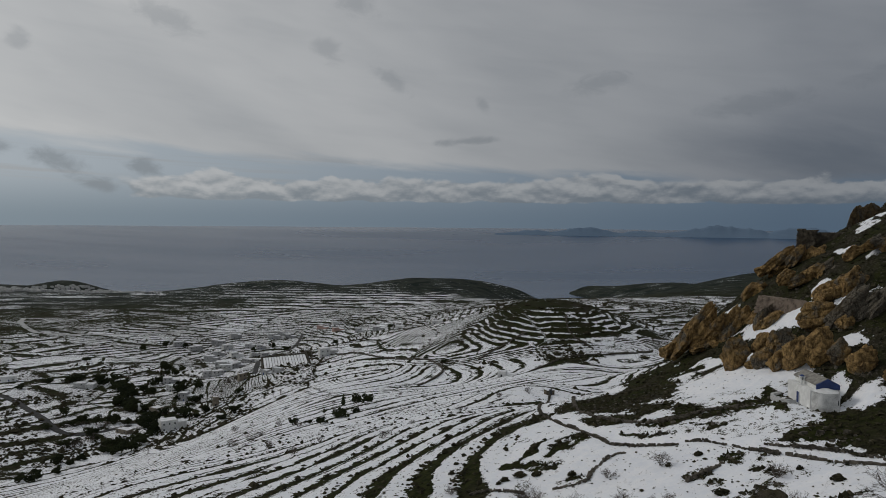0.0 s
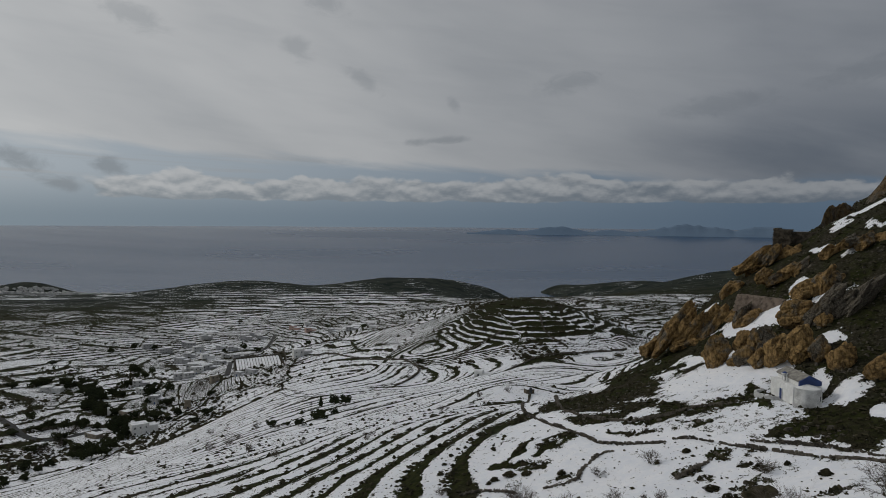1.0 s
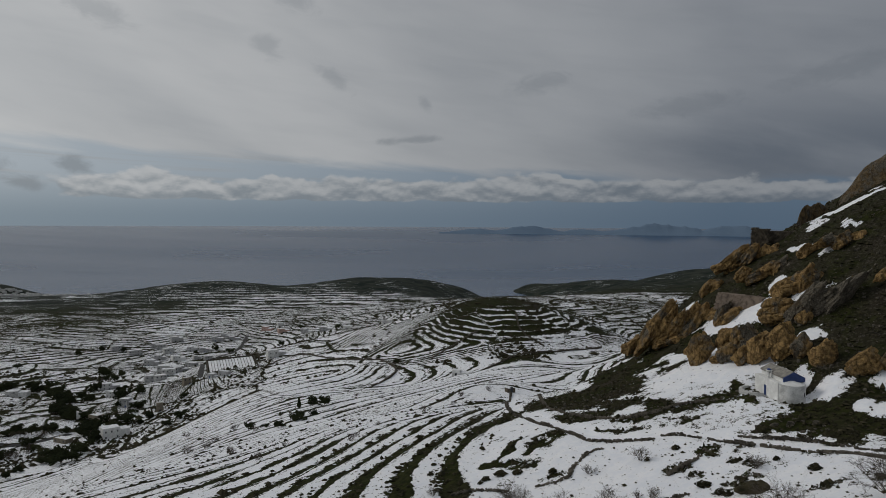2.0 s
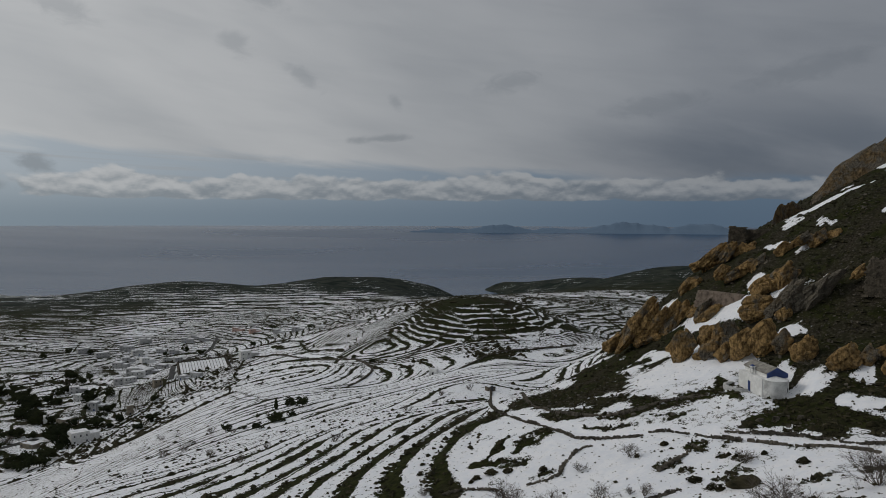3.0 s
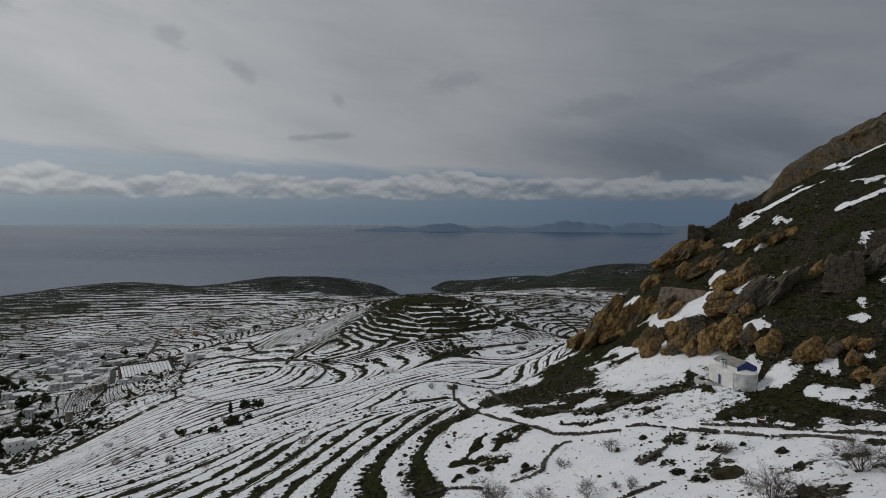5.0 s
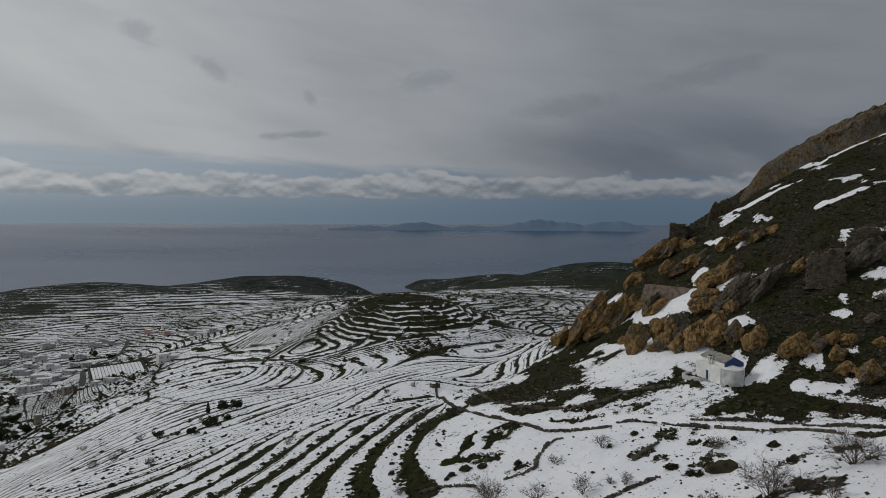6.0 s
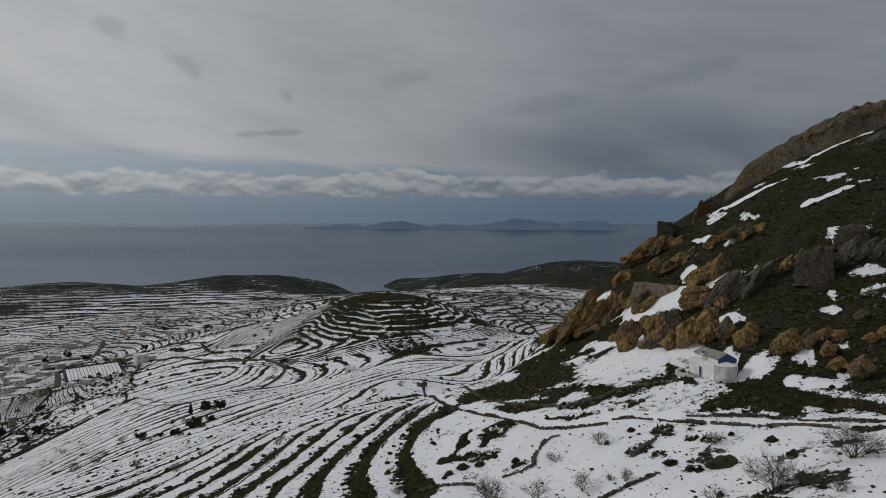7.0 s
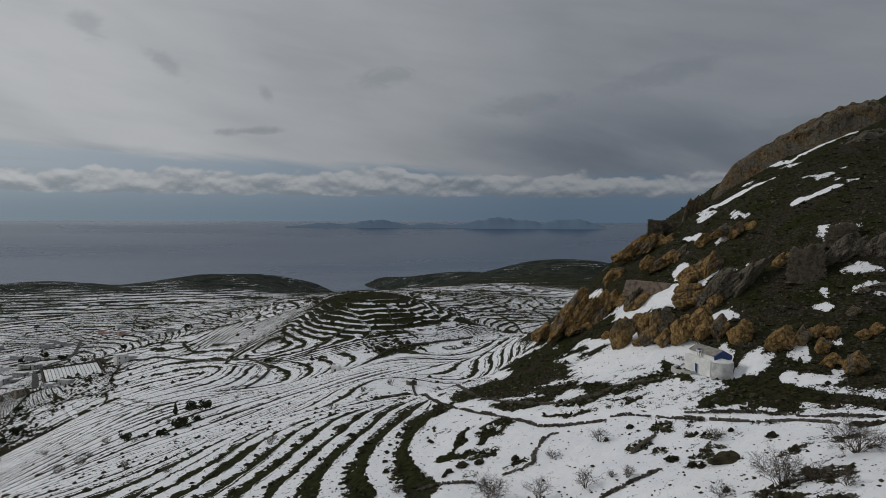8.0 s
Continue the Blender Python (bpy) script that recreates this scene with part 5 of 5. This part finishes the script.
def make_tree(name, seed, shape, label):
    """A tree one metre high and wide: tapered trunk, limbs and a crown of many small leaf clumps."""
    rng = np.random.default_rng(seed)
    ob = base(name, 0, 0, 0, 0, label, "tree", "trees of the valley")
    bm = bmesh.new()
    bmesh.ops.create_cone(bm, cap_ends=True, segments=7, radius1=0.045, radius2=0.02, depth=0.55, matrix=Matrix.Translation((0, 0, 0.22)))
    for k in range(4):
        a = k * 1.7 + seed
        bmesh.ops.create_cone(bm, cap_ends=False, segments=5, radius1=0.02, radius2=0.008, depth=0.34, matrix=Matrix.Translation((0.10 * math.cos(a), 0.10 * math.sin(a), 0.45)) @ Euler((0.7 * math.sin(-a), 0.7 * math.cos(a), 0)).to_matrix().to_4x4())
    part("trunk", bm, BARK, ob)
    if shape == "cypress":
        z = rng.uniform(0.05, 1.0, 420)
        r = 0.5 * np.sqrt(rng.uniform(0.1, 1, 420)) * np.clip(np.minimum(z * 6, (1.02 - z) * 1.6), 0.04, 1)
        a = rng.uniform(0, 6.283, 420)
        places = np.stack((r * np.cos(a), r * np.sin(a), z), -1)
        sizes = rng.uniform(0.08, 0.2, (420, 3)) * np.array((1.6, 1.6, 0.6))
    else:
        lobes = rng.normal(0, 1, (9, 3)) * np.array((0.20, 0.20, 0.13)) + np.array((0, 0, 0.56))
        lobe_r = rng.uniform(0.16, 0.27, 9)
        pick = rng.integers(0, 9, 460)
        d = rng.normal(0, 1, (460, 3))
        d /= np.linalg.norm(d, axis=1)[:, None]
        places = lobes[pick] + d * (lobe_r[pick] * rng.uniform(0.6, 1.1, 460))[:, None]
        places[:, 2] = np.clip(places[:, 2], 0.10, 1.05)
        sizes = rng.uniform(0.06, 0.17, (460, 3))
    crown = new("crown", many("crown", places, sizes, rng.uniform(0, 3, len(places)), LEAF, CLUMP_VERTS, CLUMP_FACES, 0.35, seed))
    crown.parent = ob
    return ob


# the wooded gully below the village, and the hedges that climb out of it
_rnd = random.Random(12)
GULLY_LINES = [
    [(-222.0, 352.0), (-214.7, 370.3), (-217.5, 397.0), (-209.3, 409.4), (-200.1, 429.5), (-199.1, 458.7), (-210.7, 490.8), (-216.7, 515.8), (-240.9, 527.9), (-268.1, 576.4), (-272.2, 602.8), (-297.9, 628.4), (-324.4, 641.5), (-342.8, 643.6)],
    [(-263.8, 615.0), (-269.5, 642.0), (-270.0, 687.7), (-293.9, 732.0)],
    [(-199.0, 459.0), (-190.0, 480.0), (-196.0, 530.0), (-215.0, 570.0), (-228.0, 600.0)],
    [(-231.0, 428.0), (-239.5, 481.7), (-241.0, 498.4)],
]
GULLY = []
for _n, _line in enumerate(GULLY_LINES):
    for (_ax, _ay), (_bx, _by) in zip(_line, _line[1:]):
        for _k in range(max(1, round(math.hypot(_bx - _ax, _by - _ay) / (6.5 if _n == 0 else 10.0)))):
            _t = _rnd.random()
            _s = _rnd.uniform(4.0, 9.5 if _ay > 420 else 6.5)
            GULLY.append((_ax + (_bx - _ax) * _t + _rnd.uniform(-8, 8), _ay + (_by - _ay) * _t + _rnd.uniform(-6, 6), _s, _s * _rnd.uniform(0.7, 1.0)))
_kinds = [make_tree("evergreen_tree", 20 + k, "round", "dark evergreen tree with a dense ragged crown among fields") for k in range(4)]
for _i, (_x, _y, _w, _h) in enumerate(TREES + GULLY):
    _src = _kinds[_i % 4]
    _ob = _src if _i < 4 else copy_thing(_src, Matrix())
    _w, _h = min(_w, 8.5), min(max(_h, 1.8), 7.0)
    _ob.matrix_basis = pose(_x, _y, lie(_x, _y) - 0.1, 0, 0, 51 * _i) @ Matrix.Diagonal((_w * 1.1, _w * 1.1, _h * 1.05, 1))
_cypress = make_tree("cypress", 41, "cypress", "slim dark cypress standing beside a hedge")
_cypress.matrix_basis = pose(-43.2, 300.3, lie(-43.2, 300.3), 0, 0, 0) @ Matrix.Diagonal((1.7, 1.7, 5.0, 1))

# ---- houses ----
HOUSES_A = [
    (-320.5, 613.2, 16.8, 5.3, 'white'),
    (-230.4, 525.1, 7.0, 5.6, 'white'),
    (-186.2, 470.9, 17.2, 9.4, 'white'),
    (-206.0, 550.7, 12.6, 7.2, 'grey'),
    (-394.8, 620.0, 13.4, 4.9, 'white'),
    (-361.3, 940.5, 15.2, 10.3, 'white'),
    (-332.6, 923.4, 17.8, 7.4, 'grey'),
    (-321.0, 981.1, 18.7, 8.7, 'white'),
    (-252.3, 636.4, 14.6, 6.2, 'white'),
    (-234.2, 595.1, 11.7, 5.9, 'white'),
    (-277.9, 826.3, 21.1, 10.6, 'white'),
    (-224.4, 705.0, 17.9, 8.5, 'white'),
    (-217.0, 645.1, 18.6, 7.2, 'grey'),
    (-208.3, 683.4, 13.0, 7.2, 'white'),
    (-213.8, 515.3, 13.7, 4.8, 'tan'),
    (-173.9, 523.9, 4.4, 7.6, 'tan'),
    (-216.5, 464.3, 11.1, 3.2, 'tan'),
    (-101.0, 605.4, 15.8, 8.4, 'white'),
    (-150.8, 590.8, 9.3, 4.1, 'grey'),
    (-141.2, 587.7, 9.2, 4.8, 'grey'),
]
HOUSES_B = [
    (-119.5, 1004.1, 14.6, 6.7, 'white'),
    (-89.6, 973.3, 19.4, 7.3, 'white'),
    (-175.1, 1119.6, 10.2, 6.8, 'white'),
    (-190.5, 1092.2, 20.0, 6.7, 'pink'),
    (-160.4, 1055.6, 19.3, 7.1, 'pink'),
    (-54.7, 925.7, 15.6, 4.5, 'white'),
    (-5.0, 601.3, 9.0, 4.3, 'white'),
    (-312.7, 1036.5, 19.6, 7.8, 'grey'),
    (-254.1, 1038.3, 29.0, 9.7, 'white'),
    (-229.9, 1041.2, 16.1, 6.4, 'grey'),
    (-298.4, 951.3, 13.2, 7.8, 'white'),
    (-316.6, 976.5, 13.6, 8.0, 'grey'),
    (-268.8, 895.3, 17.0, 7.4, 'white'),
    (-210.6, 664.7, 11.9, 7.6, 'white'),
    (-204.4, 680.7, 14.2, 6.5, 'white'),
    (-254.5, 963.0, 13.2, 6.6, 'grey'),
    (-231.2, 890.2, 10.0, 6.1, 'grey'),
    (-172.2, 588.0, 6.7, 7.1, 'tan'),
    (-292.9, 899.3, 14.3, 6.9, 'white'),
    (-272.2, 969.6, 12.2, 6.7, 'white'),
]
HOUSES_C = [
    (-207.9, 732.8, 11.5, 5.5, 'grey'),
    (-211.2, 642.3, 10.3, 6.2, 'white'),
    (-247.6, 901.0, 10.2, 6.2, 'white'),
    (-247.1, 1061.7, 13.1, 5.9, 'grey'),
]
HOUSES = HOUSES_A + HOUSES_B + HOUSES_C

WASH = {"white": LIMEWASH, "grey": PLASTER_GREY, "tan": PLASTER_TAN, "pink": PLASTER_PINK, "stone": RUIN_STONE}


def make_house(i, x, y, w, h, wash, turn=None, d=None, name="house", label=""):
    """A cubic island house: walls, flat snow-covered roof with a parapet, windows and a door."""
    rnd = random.Random(300 + i)
    d = d or min(max(w * rnd.uniform(0.5, 0.75), 4.0), 9.0)
    turn = rnd.choice((-28, -12, 8, 22, 35)) if turn is None else turn
    ground = float(heights([(x + a, y + b) for a in (-w / 3, w / 3) for b in (-d / 3, d / 3)]).min())
    ob = base(name, x, y, ground, turn, label or "%s cubic village house with a flat snowy roof" % {"white": "whitewashed", "grey": "grey plastered", "tan": "bare stone", "pink": "pale pink", "stone": "dark stone"}[wash], "house", "village houses")
    mat = rnd.choice((OLD_WASH, OLD_WASH, PLASTER_GREY, PLASTER_GREY, LIMEWASH)) if wash == "white" and name == "house" else WASH[wash]
    wing = rnd.random() < 0.6 and w > 8
    cut = rnd.uniform(0.45, 0.65) if wing else 1.0
    wall = part("wall", boxed(-w / 2, -w / 2 + w * cut, -d / 2, d / 2, -1.5, h, bevel=0.08), mat, ob)
    roof = part("roof", boxed(-w / 2 + 0.25, -w / 2 + w * cut - 0.25, -d / 2 + 0.25, d / 2 - 0.25, h, h + 0.14), ROOF_SNOW, ob, "flat roof under snow")
    part("parapet", boxed(-w / 2, -w / 2 + w * cut, -d / 2, -d / 2 + 0.25, h - 0.05, h + 0.32), mat, roof)
    part("parapet", boxed(-w / 2, -w / 2 + 0.25, -d / 2 + 0.26, d / 2, h - 0.05, h + 0.32), mat, roof)
    if wing:
        low = h * rnd.uniform(0.55, 0.8)
        part("wing", boxed(-w / 2 + w * cut + 0.004, w / 2, -d / 2 + 0.8, d / 2, -1.5, low, bevel=0.08), mat, ob)
        part("roof", boxed(-w / 2 + w * cut + 0.2, w / 2 - 0.2, -d / 2 + 1.0, d / 2 - 0.2, low, low + 0.14), ROOF_SNOW, ob)
    storeys = max(1, round(h / 3.2))
    span = w * cut
    for s in range(storeys):
        n = max(1, int(span / 3.2))
        for k in range(n):
            if rnd.random() < 0.25:
                continue
            u = -w / 2 + span * (k + 0.5) / n
            zz = 1.0 + s * h / storeys
            tall = 1.25
            if s == 0 and k == n // 2:
                part("door", boxed(u - 0.5, u + 0.5, -d / 2 - 0.05, -d / 2 + 0.1, 0.0, 2.0), BLUE if rnd.random() < 0.4 else DARK_GLASS, ob)
                continue
            win = part("window", boxed(u - 0.45, u + 0.45, -d / 2 - 0.03, -d / 2 + 0.1, zz, zz + tall), DARK_GLASS, ob)
            part("sill", boxed(u - 0.55, u + 0.55, -d / 2 - 0.12, -d / 2 + 0.05, zz - 0.12, zz - 0.02), mat, win)
    if rnd.random() < 0.4:
        part("chimney", boxed(w * 0.1 - w / 2, w * 0.1 - w / 2 + 0.6, 0.2, 0.8, h, h + 1.1, bevel=0.04), mat, roof)
    return ob


for _i, (_x, _y, _w, _h, _wash) in enumerate(HOUSES):
    make_house(_i, _x, _y + 2.0, min(_w, 17.0), min(_h * 0.92, 7.5), _wash)
make_house(90, 36.0, 379.0, 9.5, 3.4, "white", -18, 5.0, "farm_hut", "long low whitewashed farm hut on a snowy terrace")
make_house(91, 35.6, 226.5, 2.8, 1.2, "stone", 20, 2.2, "stone_shed", "small ruined stone shed beside the lane wall")

# ---- the far port town ----


def make_town():
    """Hundreds of tiny white houses on the coast, each a box of its own size."""
    rng = np.random.default_rng(77)
    n = 1100
    bearing = np.radians(rng.uniform(-37, -21, n))
    r = rng.uniform(2080, 2420, n)
    x, y = r * np.sin(bearing), r * np.cos(bearing)
    z = lay(x, y)[0]
    keep = z > 2.0
    sizes = np.stack((rng.uniform(5, 12, n), rng.uniform(5, 10, n), rng.uniform(3, 8, n)), -1)
    places = np.stack((x, y, z + sizes[:, 2] * 0.35), -1)
    me = many("port_town", places[keep], sizes[keep], rng.uniform(-0.4, 0.4, int(keep.sum())), OLD_WASH, STONE_VERTS * np.array((1, 1, 1)), ragged=0.04, seed=5)
    tagged(new("port_town", me), "distant white port town crowded along the coast", "town", kind="stuff")


make_town()

# ---- roads ----


def make_road(line, width, mat, name, label, lift=0.12):
    pts = stroll(line, 4.0)
    bm = bmesh.new()
    rows, sides = [], []
    for i, p in enumerate(pts):
        a, b = pts[max(i - 1, 0)], pts[min(i + 1, len(pts) - 1)]
        sides.append(Vector((-(b - a).y, (b - a).x, 0)).normalized() * width / 2)
    level = np.max([heights([(p.x + s.x * k, p.y + s.y * k) for p, s in zip(pts, sides)]) for k in (-1.0, 0, 1.0)], axis=0) + lift
    for p, side, top in zip(pts, sides, level):
        rows.append([bm.verts.new((p.x + side.x * k, p.y + side.y * k, top + dz)) for k, dz in ((-1.15, -1.8), (-1, 0), (1, 0), (1.15, -1.8))])
    for p, q in zip(rows, rows[1:]):
        for k in range(3):
            bm.faces.new((p[k], p[k + 1], q[k + 1], q[k]))
    bmesh.ops.recalc_face_normals(bm, faces=bm.faces)
    tagged(new(name, shaped(name, bm, mat)), label, "road", kind="structure")


make_road(ROAD_LOW, 5.2, ASPHALT, "road", "curving grey asphalt road cleared of snow")
make_road(ROAD_FAR, 7.5, PLASTER_GREY, "road", "pale road bending round the hillside")
make_road(ROAD_VILLAGE, 4.6, ASPHALT, "road", "dark wet village road between walls")

# ---- the walled garden with furrows of snow ----


def make_garden():
    """A levelled plot: an earth bank held by walls, with furrows of snow running away up it."""
    cx, cy, turn = -137.0, 602.0, -33.0
    z0 = 120.4
    ob = base("garden_plot", cx, cy, z0, turn, "walled garden plot with long furrows of snow", "garden")
    rng = random.Random(9)
    deep, skew = 24.0, -1.17

    def level(u, v):
        return 0.185 * (u - skew * v) + 0.13 * v

    corners = [(-30 - skew, -1), (30 - skew, -1), (29 + skew * (deep + 1), deep + 1), (-29 + skew * (deep + 1), deep + 1)]
    pts = [(u, v, level(u, v) + dz) for dz in (-0.5, -14.0) for u, v in corners]
    bank = solid(pts, [(0, 1, 2, 3), (0, 4, 5, 1), (1, 5, 6, 2), (2, 6, 7, 3), (3, 7, 4, 0)])
    bmesh.ops.recalc_face_normals(bank, faces=bank.faces)
    part("earth_bank", bank, SCRUB, ob, "dark bare earth bank")
    for (au, av), (bu, bv) in zip(corners, corners[1:] + corners[:1]):
        n = 24
        places, sizes, seen = [], [], rng.randrange(999)
        for k in range(n * 3):
            q = (k + 0.5) / (n * 3)
            u, v = au + (bu - au) * q, av + (bv - av) * q
            for c in range(2):
                places.append((u + rng.uniform(-0.2, 0.2), v + rng.uniform(-0.2, 0.2), level(u, v) - 0.3 + 0.55 * c))
                sizes.append((rng.uniform(0.7, 1.3), rng.uniform(0.6, 1.1), rng.uniform(0.5, 0.8)))
        edge = new("edge_wall", many("edge_wall", np.array(places), np.array(sizes), np.array([rng.uniform(0, 3) for _ in places]), DRY_STONE, seed=seen))
        edge.parent = ob
    for k in range(15):
        u = -25.5 + k * 3.65
        rows = [j / 12 * (deep - 2) + 1 for j in range(13)]
        bm = bmesh.new()
        strips = []
        for v in rows:
            uu = u + skew * v
            z = level(uu, v)
            strips.append([bm.verts.new((uu + a, v, z + b)) for a, b in ((-1.7, -0.6), (-1.45, 0.15), (1.45, 0.2 + rng.uniform(-0.05, 0.05)), (1.7, -0.6))])
        for p, q in zip(strips, strips[1:]):
            for j in range(3):
                bm.faces.new((p[j], q[j], q[j + 1], p[j + 1]))
        bm.faces.new(strips[0])
        bmesh.ops.recalc_face_normals(bm, faces=bm.faces)
        part("furrow", bm, ROOF_SNOW, ob)


make_garden()

# ---- low dark bushes of the near snowfield ----
BUSHES = [
    (35.4, 85.5, 2.7, 1.4), (35.4, 81.3, 1.7, 1.5), (35.6, 79.7, 1.4, 1.1), (42.5, 88.0, 0.9, 0.8), (45.1, 85.7, 1.1, 0.9), (46.0, 78.9, 2.1, 1.2), (33.4, 57.8, 1.0, 0.8), (29.8, 68.2, 1.1, 1.0), (42.1, 89.3, 1.0, 0.8),
    (32.9, 98.7, 1.0, 1.0), (37.5, 99.4, 1.7, 1.0), (12.6, 108.2, 2.8, 1.9), (10.1, 107.5, 1.8, 1.4), (20.1, 104.4, 1.8, 1.4), (9.1, 106.7, 1.1, 0.8), (1.9, 115.7, 1.4, 1.3), (15.1, 107.2, 2.3, 1.8),
]


def make_bush(seed):
    """A cushion of thorny scrub one metre across, built of small clumps."""
    rng = np.random.default_rng(seed)
    n = 150
    a, rr = rng.uniform(0, 6.283, n), np.sqrt(rng.uniform(0, 1, n)) * 0.5
    lobe = 0.75 + 0.25 * np.sin(a * 2 + seed) + 0.12 * np.sin(a * 5)
    places = np.stack((rr * lobe * np.cos(a), rr * lobe * np.sin(a), rng.uniform(0, 1, n) * np.sqrt(np.clip(1 - (rr / 0.52) ** 2, 0.05, 1)) * 0.7), -1)
    me = many("low_bush", places, rng.uniform(0.10, 0.26, (n, 3)), rng.uniform(0, 3, n), SCRUB, CLUMP_VERTS, CLUMP_FACES, 0.4, seed)
    return tagged(new("low_bush", me), "low dark thorn bush breaking through the snow", "bush", "low bushes in the snow")


_cushions = [make_bush(60 + k) for k in range(3)]
for _i, (_x, _y, _w, _h) in enumerate(BUSHES):
    _ob = _cushions[_i % 3] if _i < 3 else copy_thing(_cushions[_i % 3], Matrix())
    _ob.matrix_basis = pose(_x, _y, lie(_x, _y) - 0.05, 0, 0, 63 * _i) @ Matrix.Diagonal((_w, _w * 0.75, min(_h, 1.1), 1))
_mound = new("dark_mound", shaped("dark_mound", rock_mesh(812, 4.2, 2.6, 2.0, 7), SCRUB, True))
_mound.matrix_basis = pose(37.9, 78.0, lie(37.9, 78.0) + 0.15, 0, 0, -30)
tagged(_mound, "dark earthy mound bare of snow in the white field", "mound")

# ---- scattered growth and stones ----


def scatter(name, n, seed, region, want, size, mat, label, category, stones=False, flat=0.7, ragged=0.4):
    """One object of many small clumps, thrown over a region where the cover asks for them."""
    rng = np.random.default_rng(seed)
    x, y = region(rng, n)
    z, phase, band, bare, rocky = lay(x, y)
    keep = want(rng, z, phase - np.floor(phase), band, bare, x, y)
    x, y, z = x[keep], y[keep], z[keep]
    k = len(x)
    s = rng.lognormal(math.log(size), 0.5, k)
    s = np.minimum(s, size * 3)
    sizes = np.stack((s * rng.uniform(0.8, 1.5, k), s * rng.uniform(0.8, 1.5, k), s * rng.uniform(0.6, 1.2, k) * flat), -1)
    places = np.stack((x, y, z + sizes[:, 2] * 0.25), -1)
    shape = (STONE_VERTS, STONE_FACES) if stones else (CLUMP_VERTS * 1.25, CLUMP_FACES)
    me = many(name, places, sizes, rng.uniform(0, 3.1, k), mat, *shape, ragged=ragged, seed=seed)
    tagged(new(name, me), label, category, kind="stuff")


def sector(a0, a1, r0, r1):
    """Places spread over a sector, closer together near the path."""
    def pick(rng, n):
        a = np.radians(rng.uniform(a0, a1, n))
        r = r0 * np.exp(rng.uniform(0, math.log(r1 / r0), n))
        return -8 + r * np.sin(a), r * np.cos(a)
    return pick


scatter("grass_tufts", 60000, 1, sector(10, 55, 60, 260), lambda g, z, f, band, bare, x, y: (bare > 0.18) & (g.random(len(z)) < 0.75), 0.26, SCRUB, "tufts of dark winter grass and low scrub", "grass", flat=0.9, ragged=0.8)
scatter("field_scrub", 26000, 2, sector(-38, 45, 90, 620), lambda g, z, f, band, bare, x, y: (f > 1 - band * 1.25) & (bare < 0.4) & (g.random(len(z)) < 0.75), 0.45, SCRUB, "scrub and brambles along terrace banks", "scrub", flat=0.7)
scatter("snow_tufts", 20000, 3, sector(-38, 50, 60, 420), lambda g, z, f, band, bare, x, y: (bare < 0.1) & (g.random(len(z)) < 0.5 + 0.5 * ripple(x, y, 12, 70, 2)), 0.17, SCRUB, "dark tufts of grass poking through snow", "grass", flat=0.7)
scatter("loose_stones", 15000, 4, sector(8, 55, 60, 230), lambda g, z, f, band, bare, x, y: (bare > 0.2) & (ripple(x, y, 14, 71, 2) > -0.25), 0.22, DRY_STONE, "loose grey stones strewn over the slope", "stones", stones=True)
scatter("valley_scrub", 40000, 5, sector(-40, 30, 420, 1500), lambda g, z, f, band, bare, x, y: ((f > 0.86) | (ripple(x, y, 60, 72, 3) > 0.25)) & (z > 3), 1.25, SCRUB, "dark bushes and hedges of the valley", "bushes", flat=0.75)
